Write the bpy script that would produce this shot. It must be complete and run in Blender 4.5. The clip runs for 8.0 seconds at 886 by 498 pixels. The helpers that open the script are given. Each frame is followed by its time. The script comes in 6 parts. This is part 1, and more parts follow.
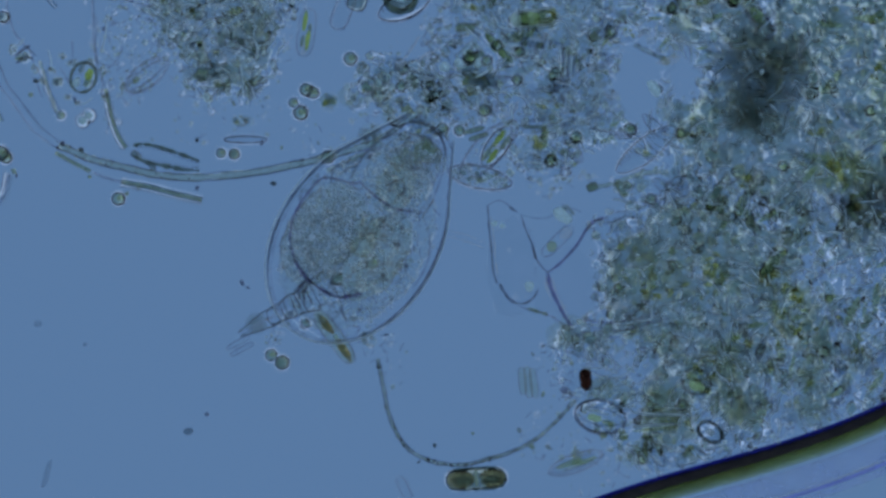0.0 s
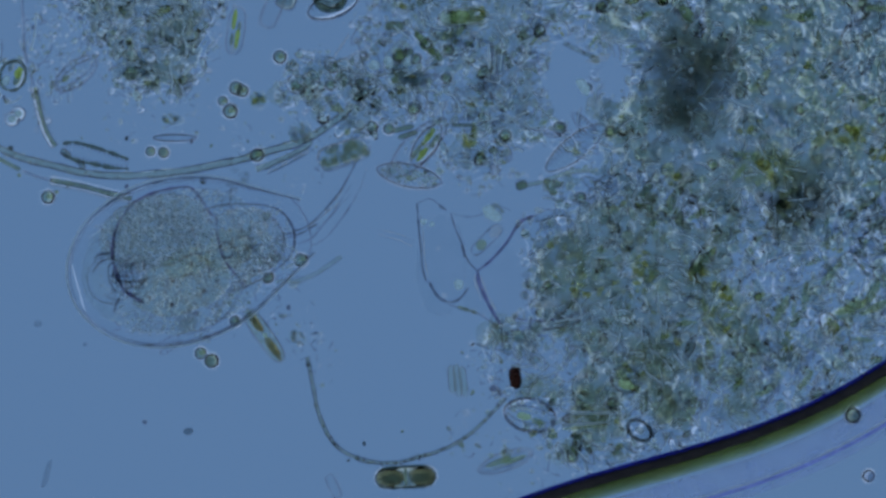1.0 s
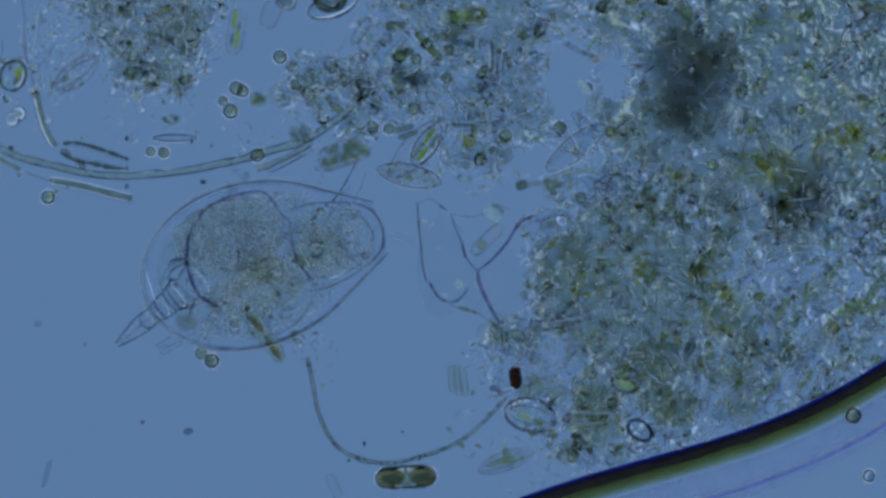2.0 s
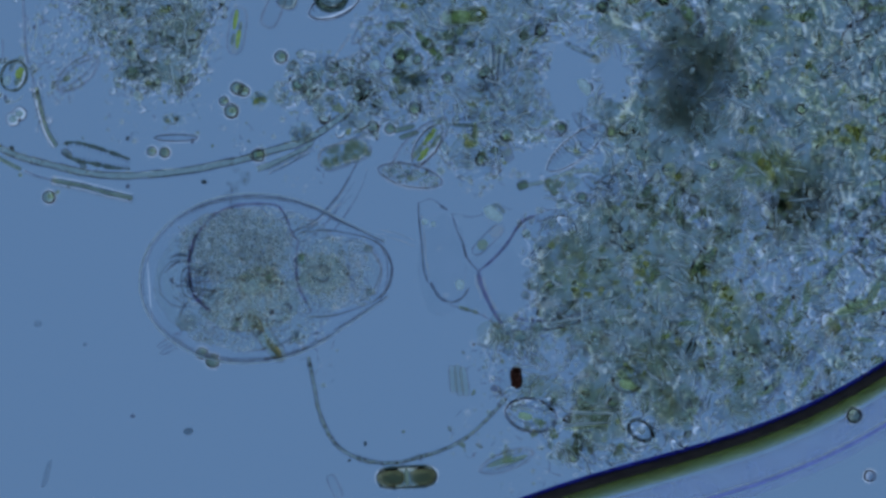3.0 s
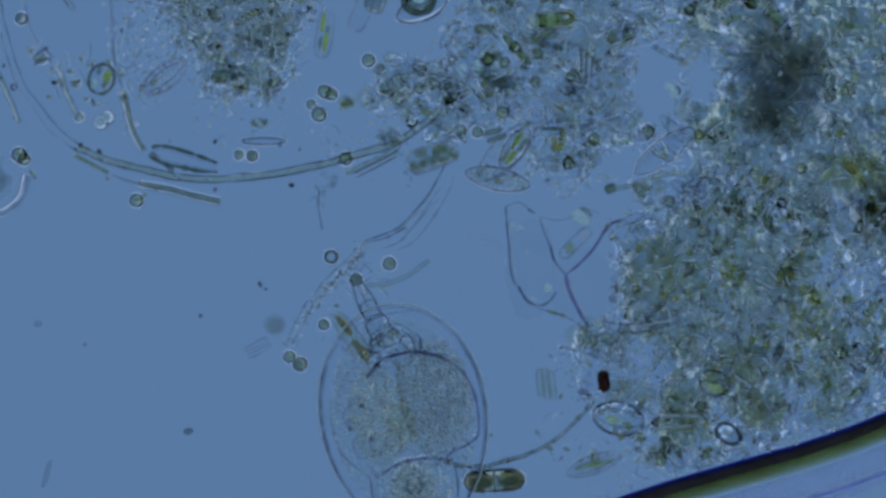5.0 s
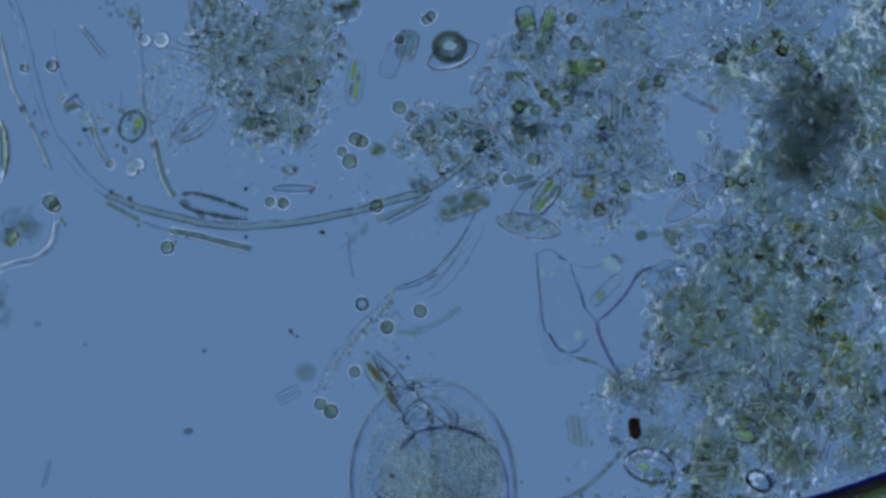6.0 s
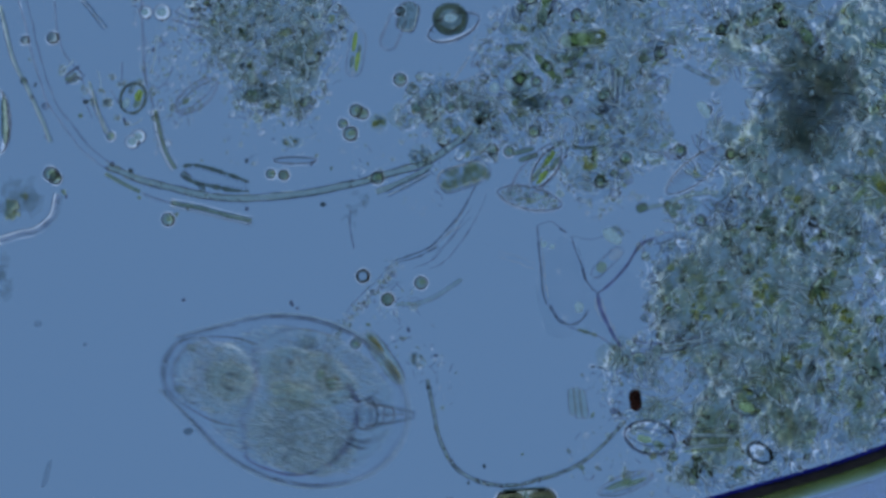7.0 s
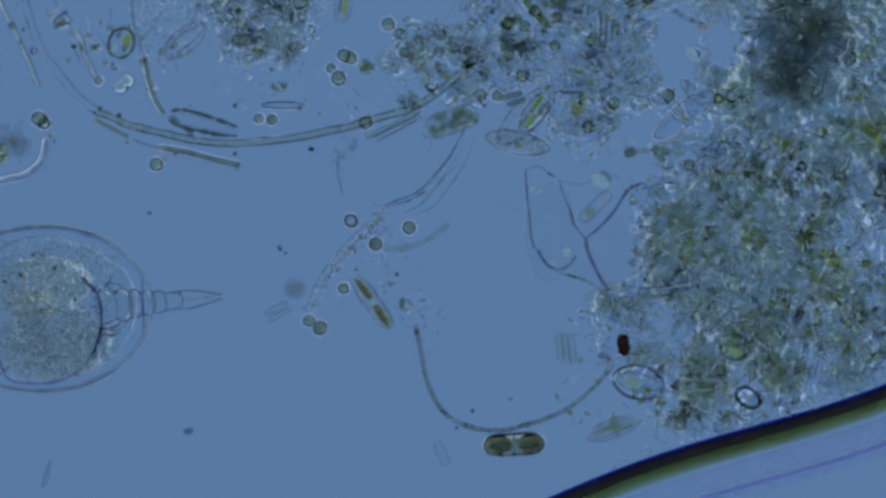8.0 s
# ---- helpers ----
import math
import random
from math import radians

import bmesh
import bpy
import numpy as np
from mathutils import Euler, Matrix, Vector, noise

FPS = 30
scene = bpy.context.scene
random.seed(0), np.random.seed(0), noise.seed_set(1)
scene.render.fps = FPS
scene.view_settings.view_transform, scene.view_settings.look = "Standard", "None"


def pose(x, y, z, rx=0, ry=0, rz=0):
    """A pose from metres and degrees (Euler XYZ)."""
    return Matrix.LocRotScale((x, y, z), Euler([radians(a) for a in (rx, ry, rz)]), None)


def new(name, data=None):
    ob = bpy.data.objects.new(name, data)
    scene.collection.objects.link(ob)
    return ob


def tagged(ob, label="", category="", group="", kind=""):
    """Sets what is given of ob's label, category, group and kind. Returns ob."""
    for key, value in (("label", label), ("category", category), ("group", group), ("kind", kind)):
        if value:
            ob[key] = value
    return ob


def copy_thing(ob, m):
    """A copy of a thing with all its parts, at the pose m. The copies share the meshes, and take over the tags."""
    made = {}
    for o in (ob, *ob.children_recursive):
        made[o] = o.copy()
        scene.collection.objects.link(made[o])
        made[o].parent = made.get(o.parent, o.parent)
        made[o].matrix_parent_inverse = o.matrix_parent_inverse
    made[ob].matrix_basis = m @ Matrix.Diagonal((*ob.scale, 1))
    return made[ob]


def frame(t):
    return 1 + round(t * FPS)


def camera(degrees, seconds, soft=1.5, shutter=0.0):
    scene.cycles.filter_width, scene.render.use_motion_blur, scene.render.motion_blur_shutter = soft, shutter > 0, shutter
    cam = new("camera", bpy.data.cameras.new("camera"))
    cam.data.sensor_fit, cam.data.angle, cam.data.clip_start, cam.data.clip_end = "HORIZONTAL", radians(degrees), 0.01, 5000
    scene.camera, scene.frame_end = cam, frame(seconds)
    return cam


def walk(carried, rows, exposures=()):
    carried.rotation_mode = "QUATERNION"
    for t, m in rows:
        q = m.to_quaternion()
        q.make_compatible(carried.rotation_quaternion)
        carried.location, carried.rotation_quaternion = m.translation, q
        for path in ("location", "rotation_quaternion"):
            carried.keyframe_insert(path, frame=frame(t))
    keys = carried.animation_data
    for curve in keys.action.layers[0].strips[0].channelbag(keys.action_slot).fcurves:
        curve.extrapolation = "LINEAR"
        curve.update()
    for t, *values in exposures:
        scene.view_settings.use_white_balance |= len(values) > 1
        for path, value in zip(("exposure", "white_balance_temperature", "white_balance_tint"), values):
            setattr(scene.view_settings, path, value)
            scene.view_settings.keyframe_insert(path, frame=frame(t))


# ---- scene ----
# A drop of pond water on a glass slide, enlarged a thousand times: one micrometre is one millimetre here.
# Places fit the camera's view with the stage at rest: a division is one pixel, taken as 0.3 micrometres; u to the
# right, v towards the viewer, h up.
DIV = 0.0003
FOCUS = 22.0        # the height in focus, in divisions
REACH = 2.688       # from the lens down to the height in focus, in metres


def spot(u, v, h=0.0):
    return Vector(((u - 784) * DIV, (441 - v) * DIV, h * DIV))


# ---- camera: looks straight down, the stage slides under it ----
cam = camera(10.0, 8.0, soft=3.2, shutter=0.3)
STAGE = [
    (0.0, 123, 3), (0.034, 121, 3), (0.1, 54, 2), (0.2, 8, 1), (0.3, -6, 0), (0.4, -5, 0), (0.5, -4.5, 0), (0.6, -4, 0), (1.0, -2, 0), (1.7, -2, 0),
    (2.8, 0, 0), (4.5, 0, 0), (4.6, -1, 0), (4.7, 3, 1), (4.8, 28, 3), (4.9, 77, 4), (4.967, 146, 6), (5.0, 155, 6), (5.033, 164, 6), (5.1, 206, 8), (5.2, 208, 8),
    (5.7, 209, 40), (6.3, 210, 118), (6.4, 209.5, 103), (6.5, 209, 87), (6.6, 208, 77), (6.7, 208, 71), (6.8, 209, 64), (6.9, 210, 53),
    (7.0, 211, 40), (7.1, 212, 15), (7.2, 212, -21), (7.3, 212, -50), (7.4, 212, -57), (7.5, 212, -59), (7.6, 212, -59), (7.7, 212, -58),
    (7.8, 212, -58), (7.9, 204, -58), (8.0, 190, -58),
]


def eye(du, dv):
    p = spot(784 - du, 441 - dv, FOCUS)
    return pose(p.x, p.y, p.z + REACH)


walk(cam, [(t, eye(du, dv)) for t, du, dv in STAGE])

# ---- light: the lamp field under the slide, and dim fill light added from above ----
scene.cycles.transparent_max_bounces = 160
scene.cycles.transmission_bounces = 48
scene.cycles.max_bounces = 64
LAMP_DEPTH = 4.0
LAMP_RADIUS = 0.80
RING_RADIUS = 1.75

# Fill light added all round to brighten the scattering matter.
world = bpy.data.worlds.new("fill_light")
scene.world = world
world.use_nodes = True
world.node_tree.nodes["Background"].inputs["Color"].default_value = (0.92, 0.98, 1.0, 1)
world.node_tree.nodes["Background"].inputs["Strength"].default_value = 0.42


# ---- materials ----
def nodes_of(name):
    m = bpy.data.materials.new(name)
    m.use_nodes = True
    m.node_tree.nodes.clear()
    return m, m.node_tree.nodes, m.node_tree.links


def add(nodes, kind, **values):
    n = nodes.new(kind)
    for key, value in values.items():
        n.inputs[key.replace("_", " ")].default_value = value
    return n


def rgba(c):
    return (c[0], c[1], c[2], 1.0)


def mottle(nodes, links, a, b, size, detail=5.0, low=0.35, high=0.65):
    """A colour that wanders between a and b, with patches of that size in divisions and finer grain in them."""
    co = nodes.new("ShaderNodeTexCoord")
    n = add(nodes, "ShaderNodeTexNoise", Scale=1.0 / (size * DIV), Detail=detail, Roughness=0.6)
    links.new(co.outputs["Object"], n.inputs["Vector"])
    r = nodes.new("ShaderNodeValToRGB")
    r.color_ramp.elements[0].position, r.color_ramp.elements[1].position = low, high
    r.color_ramp.elements[0].color, r.color_ramp.elements[1].color = rgba(a), rgba(b)
    links.new(n.outputs["Fac"], r.inputs["Fac"])
    return r.outputs["Color"], n.outputs["Fac"]


def film_material(name, tint, tint2, body, body2, cover, cover2, size=14.0):
    """A see-through skin or jelly: light from below comes through tinted, and a share of it is matter that scatters the
    fill light.
    """
    m, nodes, links = nodes_of(name)
    t, _ = mottle(nodes, links, tint, tint2, size)
    c, _ = mottle(nodes, links, body, body2, size * 0.4)
    f, _ = mottle(nodes, links, (cover,) * 3, (cover2,) * 3, size * 0.7)
    clear = nodes.new("ShaderNodeBsdfTransparent")
    matter = add(nodes, "ShaderNodeBsdfDiffuse", Roughness=0.6)
    mix = nodes.new("ShaderNodeMixShader")
    out = nodes.new("ShaderNodeOutputMaterial")
    links.new(t, clear.inputs["Color"])
    links.new(c, matter.inputs["Color"])
    links.new(f, mix.inputs["Fac"])
    links.new(clear.outputs[0], mix.inputs[1])
    links.new(matter.outputs[0], mix.inputs[2])
    links.new(mix.outputs[0], out.inputs["Surface"])
    return m


def lens_material(name, colour, colour2, ior, size=10.0, rough=0.0):
    """Clear living matter denser than water: bends the lamp's light, so its edges go dark."""
    m, nodes, links = nodes_of(name)
    c, _ = mottle(nodes, links, colour, colour2, size)
    b = add(nodes, "ShaderNodeBsdfRefraction", IOR=ior, Roughness=rough)
    out = nodes.new("ShaderNodeOutputMaterial")
    links.new(c, b.inputs["Color"])
    links.new(b.outputs[0], out.inputs["Surface"])
    return m


def grain_material(name, colours, ior):
    """Clear grains of many tints, one tint to a grain."""
    m, nodes, links = nodes_of(name)
    g = nodes.new("ShaderNodeNewGeometry")
    r = nodes.new("ShaderNodeValToRGB")
    r.color_ramp.interpolation = "CONSTANT"
    while len(r.color_ramp.elements) < len(colours):
        r.color_ramp.elements.new(0.5)
    for i, (e, c) in enumerate(zip(r.color_ramp.elements, colours)):
        e.position, e.color = i / len(colours), rgba(c)
    links.new(g.outputs["Random Per Island"], r.inputs["Fac"])
    b = add(nodes, "ShaderNodeBsdfRefraction", IOR=ior, Roughness=0.0)
    out = nodes.new("ShaderNodeOutputMaterial")
    links.new(r.outputs["Color"], b.inputs["Color"])
    links.new(b.outputs[0], out.inputs["Surface"])
    return m


def mat_material(name, thin, thick, hue, hue2, grain, size, ior):
    """Felted rotten matter: thin and thick tufts, a hue that wanders, and fine grain over both."""
    m, nodes, links = nodes_of(name)
    tufts, _ = mottle(nodes, links, thick, thin, size, 7.0, 0.40, 0.58)
    tone, _ = mottle(nodes, links, hue, hue2, size * 2.6, 3.0)
    fine, _ = mottle(nodes, links, (grain,) * 3, (1, 1, 1), size * 0.24, 4.0, 0.34, 0.58)
    colour = tufts
    for other in (tone, fine):
        mul = nodes.new("ShaderNodeMix")
        mul.data_type, mul.blend_type = "RGBA", "MULTIPLY"
        mul.inputs[0].default_value = 1.0
        links.new(colour, mul.inputs[6])
        links.new(other, mul.inputs[7])
        colour = mul.outputs[2]
    b = add(nodes, "ShaderNodeBsdfRefraction", IOR=ior, Roughness=0.0)
    out = nodes.new("ShaderNodeOutputMaterial")
    links.new(colour, b.inputs["Color"])
    links.new(b.outputs[0], out.inputs["Surface"])
    return m


def piece_material(name, colours, cover, through_tint):
    """Crumbs of dead matter and algae, one colour to a crumb, half see-through."""
    m, nodes, links = nodes_of(name)
    g = nodes.new("ShaderNodeObjectInfo")
    r = nodes.new("ShaderNodeValToRGB")
    r.color_ramp.interpolation = "CONSTANT"
    while len(r.color_ramp.elements) < len(colours):
        r.color_ramp.elements.new(0.5)
    for i, (e, c) in enumerate(zip(r.color_ramp.elements, colours)):
        e.position, e.color = i / len(colours), rgba(c)
    links.new(g.outputs["Random"], r.inputs["Fac"])
    f, _ = mottle(nodes, links, (cover * 0.6,) * 3, (min(1.0, cover * 1.3),) * 3, 6.0)
    clear = add(nodes, "ShaderNodeBsdfTransparent", Color=rgba(through_tint))
    matter = add(nodes, "ShaderNodeBsdfDiffuse", Roughness=0.7)
    mix = nodes.new("ShaderNodeMixShader")
    out = nodes.new("ShaderNodeOutputMaterial")
    links.new(r.outputs["Color"], matter.inputs["Color"])
    links.new(f, mix.inputs["Fac"])
    links.new(clear.outputs[0], mix.inputs[1])
    links.new(matter.outputs[0], mix.inputs[2])
    links.new(mix.outputs[0], out.inputs["Surface"])
    return m


def plain_material(name, colour, rough=0.9):
    m, nodes, links = nodes_of(name)
    c, _ = mottle(nodes, links, colour, tuple(x * 1.4 for x in colour), 60.0)
    b = add(nodes, "ShaderNodeBsdfPrincipled", Roughness=rough)
    links.new(c, b.inputs["Base Color"])
    out = nodes.new("ShaderNodeOutputMaterial")
    links.new(b.outputs[0], out.inputs["Surface"])
    return m


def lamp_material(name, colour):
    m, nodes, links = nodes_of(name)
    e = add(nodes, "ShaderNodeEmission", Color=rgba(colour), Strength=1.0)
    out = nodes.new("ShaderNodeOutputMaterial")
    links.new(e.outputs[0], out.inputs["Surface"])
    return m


def glass_material():
    m, nodes, links = nodes_of("slide_glass")
    clear = add(nodes, "ShaderNodeBsdfTransparent", Color=(1, 1, 1, 1))
    gloss = add(nodes, "ShaderNodeBsdfGlossy", Roughness=0.05)
    fres = add(nodes, "ShaderNodeFresnel", IOR=1.1)
    mix = nodes.new("ShaderNodeMixShader")
    out = nodes.new("ShaderNodeOutputMaterial")
    links.new(fres.outputs[0], mix.inputs["Fac"])
    links.new(clear.outputs[0], mix.inputs[1])
    links.new(gloss.outputs[0], mix.inputs[2])
    links.new(mix.outputs[0], out.inputs["Surface"])
    return m


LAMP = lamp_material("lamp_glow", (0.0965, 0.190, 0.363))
# Brighter than the lamp field, for the added ring.
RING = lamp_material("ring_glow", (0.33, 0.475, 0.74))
GLASS = glass_material()
BLACK = plain_material("baffle_black", (0.008, 0.008, 0.009), 0.6)
SKIN = lens_material("clear_cuticle", (0.955, 0.965, 0.97), (0.985, 0.985, 0.99), 1.035, 60)
# Edge lines: the dark and pale of bent light put into tube colours.
EDGE = lens_material("dark_edge", (0.42, 0.45, 0.52), (0.66, 0.69, 0.74), 1.10, 24)
FAINT = lens_material("faint_edge", (0.70, 0.73, 0.78), (0.88, 0.9, 0.92), 1.09, 24)
PALE = film_material("pale_edge", (0.96, 0.97, 0.98), (0.99, 0.99, 0.99), (0.5, 0.68, 0.9), (0.6, 0.76, 0.95), 0.08, 0.25, 30)
VIOLET = lens_material("violet_fold", (0.42, 0.40, 0.57), (0.72, 0.69, 0.82), 1.10, 14)
GRANULE = grain_material("granules", [(0.985, 0.99, 0.985), (0.95, 0.96, 0.955), (0.99, 0.99, 0.99), (0.93, 0.94, 0.935), (0.985, 0.985, 0.97)], 1.085)
MASH = mat_material("gut_mash", (1.0, 1.0, 0.985), (0.975, 0.968, 0.925), (1.0, 1.0, 0.965), (0.995, 0.995, 0.97), 0.95, 16, 1.035)
TISSUE = mat_material("tissue", (1.0, 1.0, 1.0), (0.985, 0.987, 0.975), (1.0, 1.0, 0.975), (0.99, 0.998, 0.985), 0.955, 18, 1.03)
YOLK = mat_material("yolk", (1.0, 1.0, 1.0), (0.992, 0.992, 0.988), (1.0, 1.0, 0.97), (0.995, 0.998, 0.985), 0.92, 24, 1.03)
SHELL = lens_material("thin_shell", (0.975, 0.98, 0.985), (0.995, 0.995, 1.0), 1.014, 60)
# Pale film whose colour stands in for light flecks and fringes.
FLECK = film_material("light_fleck", (0.98, 0.98, 0.98), (1, 1, 1), (0.46, 0.69, 0.98), (0.56, 0.80, 1.0), 0.4, 0.85, 5)
GRAIN = grain_material("debris_grains", [(0.95, 0.965, 0.96), (0.88, 0.91, 0.87), (0.99, 0.99, 0.99), (0.83, 0.87, 0.81), (0.90, 0.92, 0.88), (0.97, 0.98, 0.98)], 1.105)
CRUMB = piece_material("debris_crumbs", [(0.14, 0.2, 0.2), (0.1, 0.135, 0.14), (0.18, 0.24, 0.17), (0.2, 0.26, 0.15), (0.13, 0.19, 0.23), (0.36, 0.44, 0.48), (0.1, 0.13, 0.14)], 0.09, (0.88, 0.91, 0.92))
LEAFY = piece_material("green_crumbs", [(0.36, 0.44, 0.14), (0.26, 0.34, 0.14), (0.44, 0.48, 0.16), (0.28, 0.3, 0.16)], 0.24, (0.89, 0.93, 0.76))
MURK = lens_material("dark_murk", (0.66, 0.69, 0.64), (0.88, 0.90, 0.86), 1.08, 7)
SLIME = lens_material("slime", (0.90, 0.93, 0.945), (0.985, 0.99, 1.0), 1.11, 26, 0.10)
MAT_OLIVE = mat_material("olive_mat", (1.0, 1.0, 0.98), (0.89, 0.888, 0.825), (1.0, 1.0, 0.95), (0.985, 0.985, 1.0), 0.93, 24, 1.08)
MAT_GREY = mat_material("grey_mat", (1.0, 1.0, 1.0), (0.918, 0.925, 0.90), (1.0, 1.0, 0.955), (0.985, 0.99, 1.0), 0.93, 20, 1.08)
ALGA = lens_material("algal_thread", (0.88, 0.885, 0.79), (0.975, 0.975, 0.90), 1.05, 12)
WALL = lens_material("olive_wall", (0.34, 0.40, 0.35), (0.60, 0.65, 0.57), 1.09, 10)
OLIVE = lens_material("olive_cell", (0.62, 0.66, 0.52), (0.87, 0.89, 0.77), 1.07, 8)
GREEN = film_material("chlorophyll", (0.88, 0.93, 0.5), (0.95, 0.97, 0.65), (0.38, 0.64, 0.2), (0.58, 0.84, 0.3), 0.3, 0.65, 7)
BROWN = lens_material("diatom_brown", (0.68, 0.62, 0.47), (0.90, 0.86, 0.72), 1.06, 9)
RED = film_material("dark_red", (0.12, 0.07, 0.07), (0.34, 0.2, 0.17), (0.035, 0.02, 0.022), (0.09, 0.045, 0.04), 0.35, 0.8, 8)
UMBRA = lens_material("grey_brown_cell", (0.66, 0.67, 0.59), (0.88, 0.885, 0.81), 1.07, 9)
DUSK = lens_material("dusky_plastid", (0.66, 0.65, 0.55), (0.84, 0.83, 0.74), 1.04, 8)
DEEP = lens_material("deep_wall", (0.26, 0.30, 0.30), (0.44, 0.48, 0.46), 1.10, 8)
# Clear shells added round things to make the pale halo of light at edges.
HALO_SHELL = lens_material("halo_shell", (0.985, 0.99, 0.99), (1, 1, 1), 1.058, 40)
DROP = lens_material("oil_drop", (0.97, 0.98, 0.96), (1, 1, 1), 1.10, 12)
BALL = lens_material("green_ball", (0.82, 0.87, 0.77), (0.92, 0.945, 0.88), 1.07, 12)
VEIL_DARK = film_material("dark_veil", (0.945, 0.95, 0.945), (0.975, 0.975, 0.97), (0.06, 0.08, 0.08), (0.11, 0.13, 0.11), 0.003, 0.016, 14)
VEIL_OLIVE = film_material("olive_veil", (0.945, 0.95, 0.905), (0.98, 0.98, 0.955), (0.13, 0.19, 0.11), (0.2, 0.27, 0.16), 0.005, 0.03, 14)
VEIL_GREY = film_material("grey_veil", (0.94, 0.945, 0.93), (0.98, 0.98, 0.975), (0.15, 0.18, 0.16), (0.3, 0.33, 0.3), 0.005, 0.03, 14)
BLUE_EDGE = film_material("blue_fringe", (0.10, 0.12, 0.75), (0.2, 0.22, 0.9), (0.02, 0.04, 0.42), (0.03, 0.06, 0.6), 0.2, 0.35, 60)
LILAC = film_material("lilac_band", (0.985, 0.985, 1), (1, 0.995, 1), (0.31, 0.52, 1.0), (0.35, 0.55, 1.0), 0.2, 0.4, 90)
RIM = film_material("rim_shade", (0.10, 0.10, 0.12), (0.16, 0.16, 0.18), (0.03, 0.035, 0.05), (0.045, 0.05, 0.065), 0.7, 0.85, 60)
# Whites that put the bright bent light of drops into their colour.
GLINT = film_material("glint_white", (0.97, 0.98, 0.98), (1, 1, 1), (0.5, 0.8, 1.0), (0.6, 0.88, 1.0), 0.45, 0.85, 9)
SHINE = film_material("shine_white", (0.98, 0.99, 0.99), (1, 1, 1), (0.40, 0.70, 1.0), (0.52, 0.80, 1.0), 0.6, 0.97, 6)
AMBER = piece_material("amber_crumbs", [(0.46, 0.6, 0.26), (0.38, 0.48, 0.22), (0.56, 0.74, 0.4), (0.48, 0.64, 0.34)], 0.52, (0.95, 0.96, 0.88))
FOOT_EDGE = lens_material("foot_edge", (0.47, 0.51, 0.55), (0.72, 0.75, 0.78), 1.085, 24)
VEIL_AMBER = film_material("amber_veil", (0.982, 0.985, 0.955), (0.995, 0.995, 0.975), (0.36, 0.46, 0.2), (0.5, 0.62, 0.3), 0.005, 0.04, 12)
PITH = film_material("cell_pith", (0.9, 0.96, 0.84), (0.98, 1, 0.92), (0.42, 0.74, 0.54), (0.6, 0.88, 0.66), 0.3, 0.6, 6)
RIM_FADE = film_material("rim_fade", (0.89, 0.90, 0.82), (0.91, 0.925, 0.85), (0.34, 0.46, 0.26), (0.4, 0.52, 0.3), 0.03, 0.06, 90)
ROD = lens_material("pale_rod", (0.90, 0.93, 0.86), (0.985, 0.99, 0.96), 1.06, 10)
HEART = film_material("cell_heart", (0.84, 0.90, 0.74), (0.95, 0.97, 0.86), (0.26, 0.38, 0.22), (0.36, 0.5, 0.3), 0.08, 0.22, 6)
AZURE = film_material("azure_line", (0.9, 0.9, 1), (0.95, 0.95, 1), (0.24, 0.38, 1.0), (0.28, 0.42, 1.0), 0.6, 0.95, 60)
DUST = film_material("dust", (0.66, 0.7, 0.72), (0.82, 0.85, 0.86), (0.05, 0.06, 0.07), (0.08, 0.09, 0.1), 0.05, 0.15, 8)
SMUDGE = film_material("smudge", (0.86, 0.88, 0.89), (0.93, 0.94, 0.95), (0.08, 0.09, 0.1), (0.12, 0.13, 0.14), 0.01, 0.04, 8)


# ---- building tools: all meshes are made in divisions and scaled on linking ----
def part(name, bm, material, parent=None, label=""):
    """Links a bmesh as one mesh object, under a thing or on its own."""
    bmesh.ops.scale(bm, vec=(DIV,) * 3, verts=bm.verts)
    me = bpy.data.meshes.new(name)
    bm.to_mesh(me)
    bm.free()
    me.polygons.foreach_set("use_smooth", [True] * len(me.polygons))
    me.materials.append(material)
    ob = new(name, me)
    if parent:
        ob.parent = parent
    if label:
        tagged(ob, label)
    return ob


def stuff(name, verts, faces, material, parent=None, label=""):
    """The same from arrays, for grains that nobody could count."""
    me = bpy.data.meshes.new(name)
    me.from_pydata((np.asarray(verts) * DIV).tolist(), [], np.asarray(faces).tolist())
    me.polygons.foreach_set("use_smooth", [True] * len(me.polygons))
    me.materials.append(material)
    ob = tagged(new(name, me), label, kind="stuff")
    if parent:
        ob.parent = parent
    return ob


def thing(name, u, v, h, turn, label, category, group=""):
    """An Empty at the thing's base; turn: degrees counter-clockwise seen from above."""
    ob = new(name)
    p = spot(u, v, h)
    ob.matrix_basis = pose(p.x, p.y, p.z, 0, 0, turn)
    ob.empty_display_size = 0.005
    if len(label.split()) < 4:
        label += " on the slide"
    return tagged(ob, label, category, group)


def smooth_line(points, steps=6):
    """A Catmull-Rom line through points (tuples of 3)."""
    p = [Vector(q) for q in points]
    p = [p[0] * 2 - p[1], *p, p[-1] * 2 - p[-2]]
    out = []
    for i in range(1, len(p) - 2):
        for k in range(steps):
            s = k / steps
            a, b, c, d = p[i - 1], p[i], p[i + 1], p[i + 2]
            out.append(0.5 * (2 * b + (c - a) * s + (2 * a - 5 * b + 4 * c - d) * s * s + (3 * b - a - 3 * c + d) * s ** 3))
    out.append(p[-2])
    return out


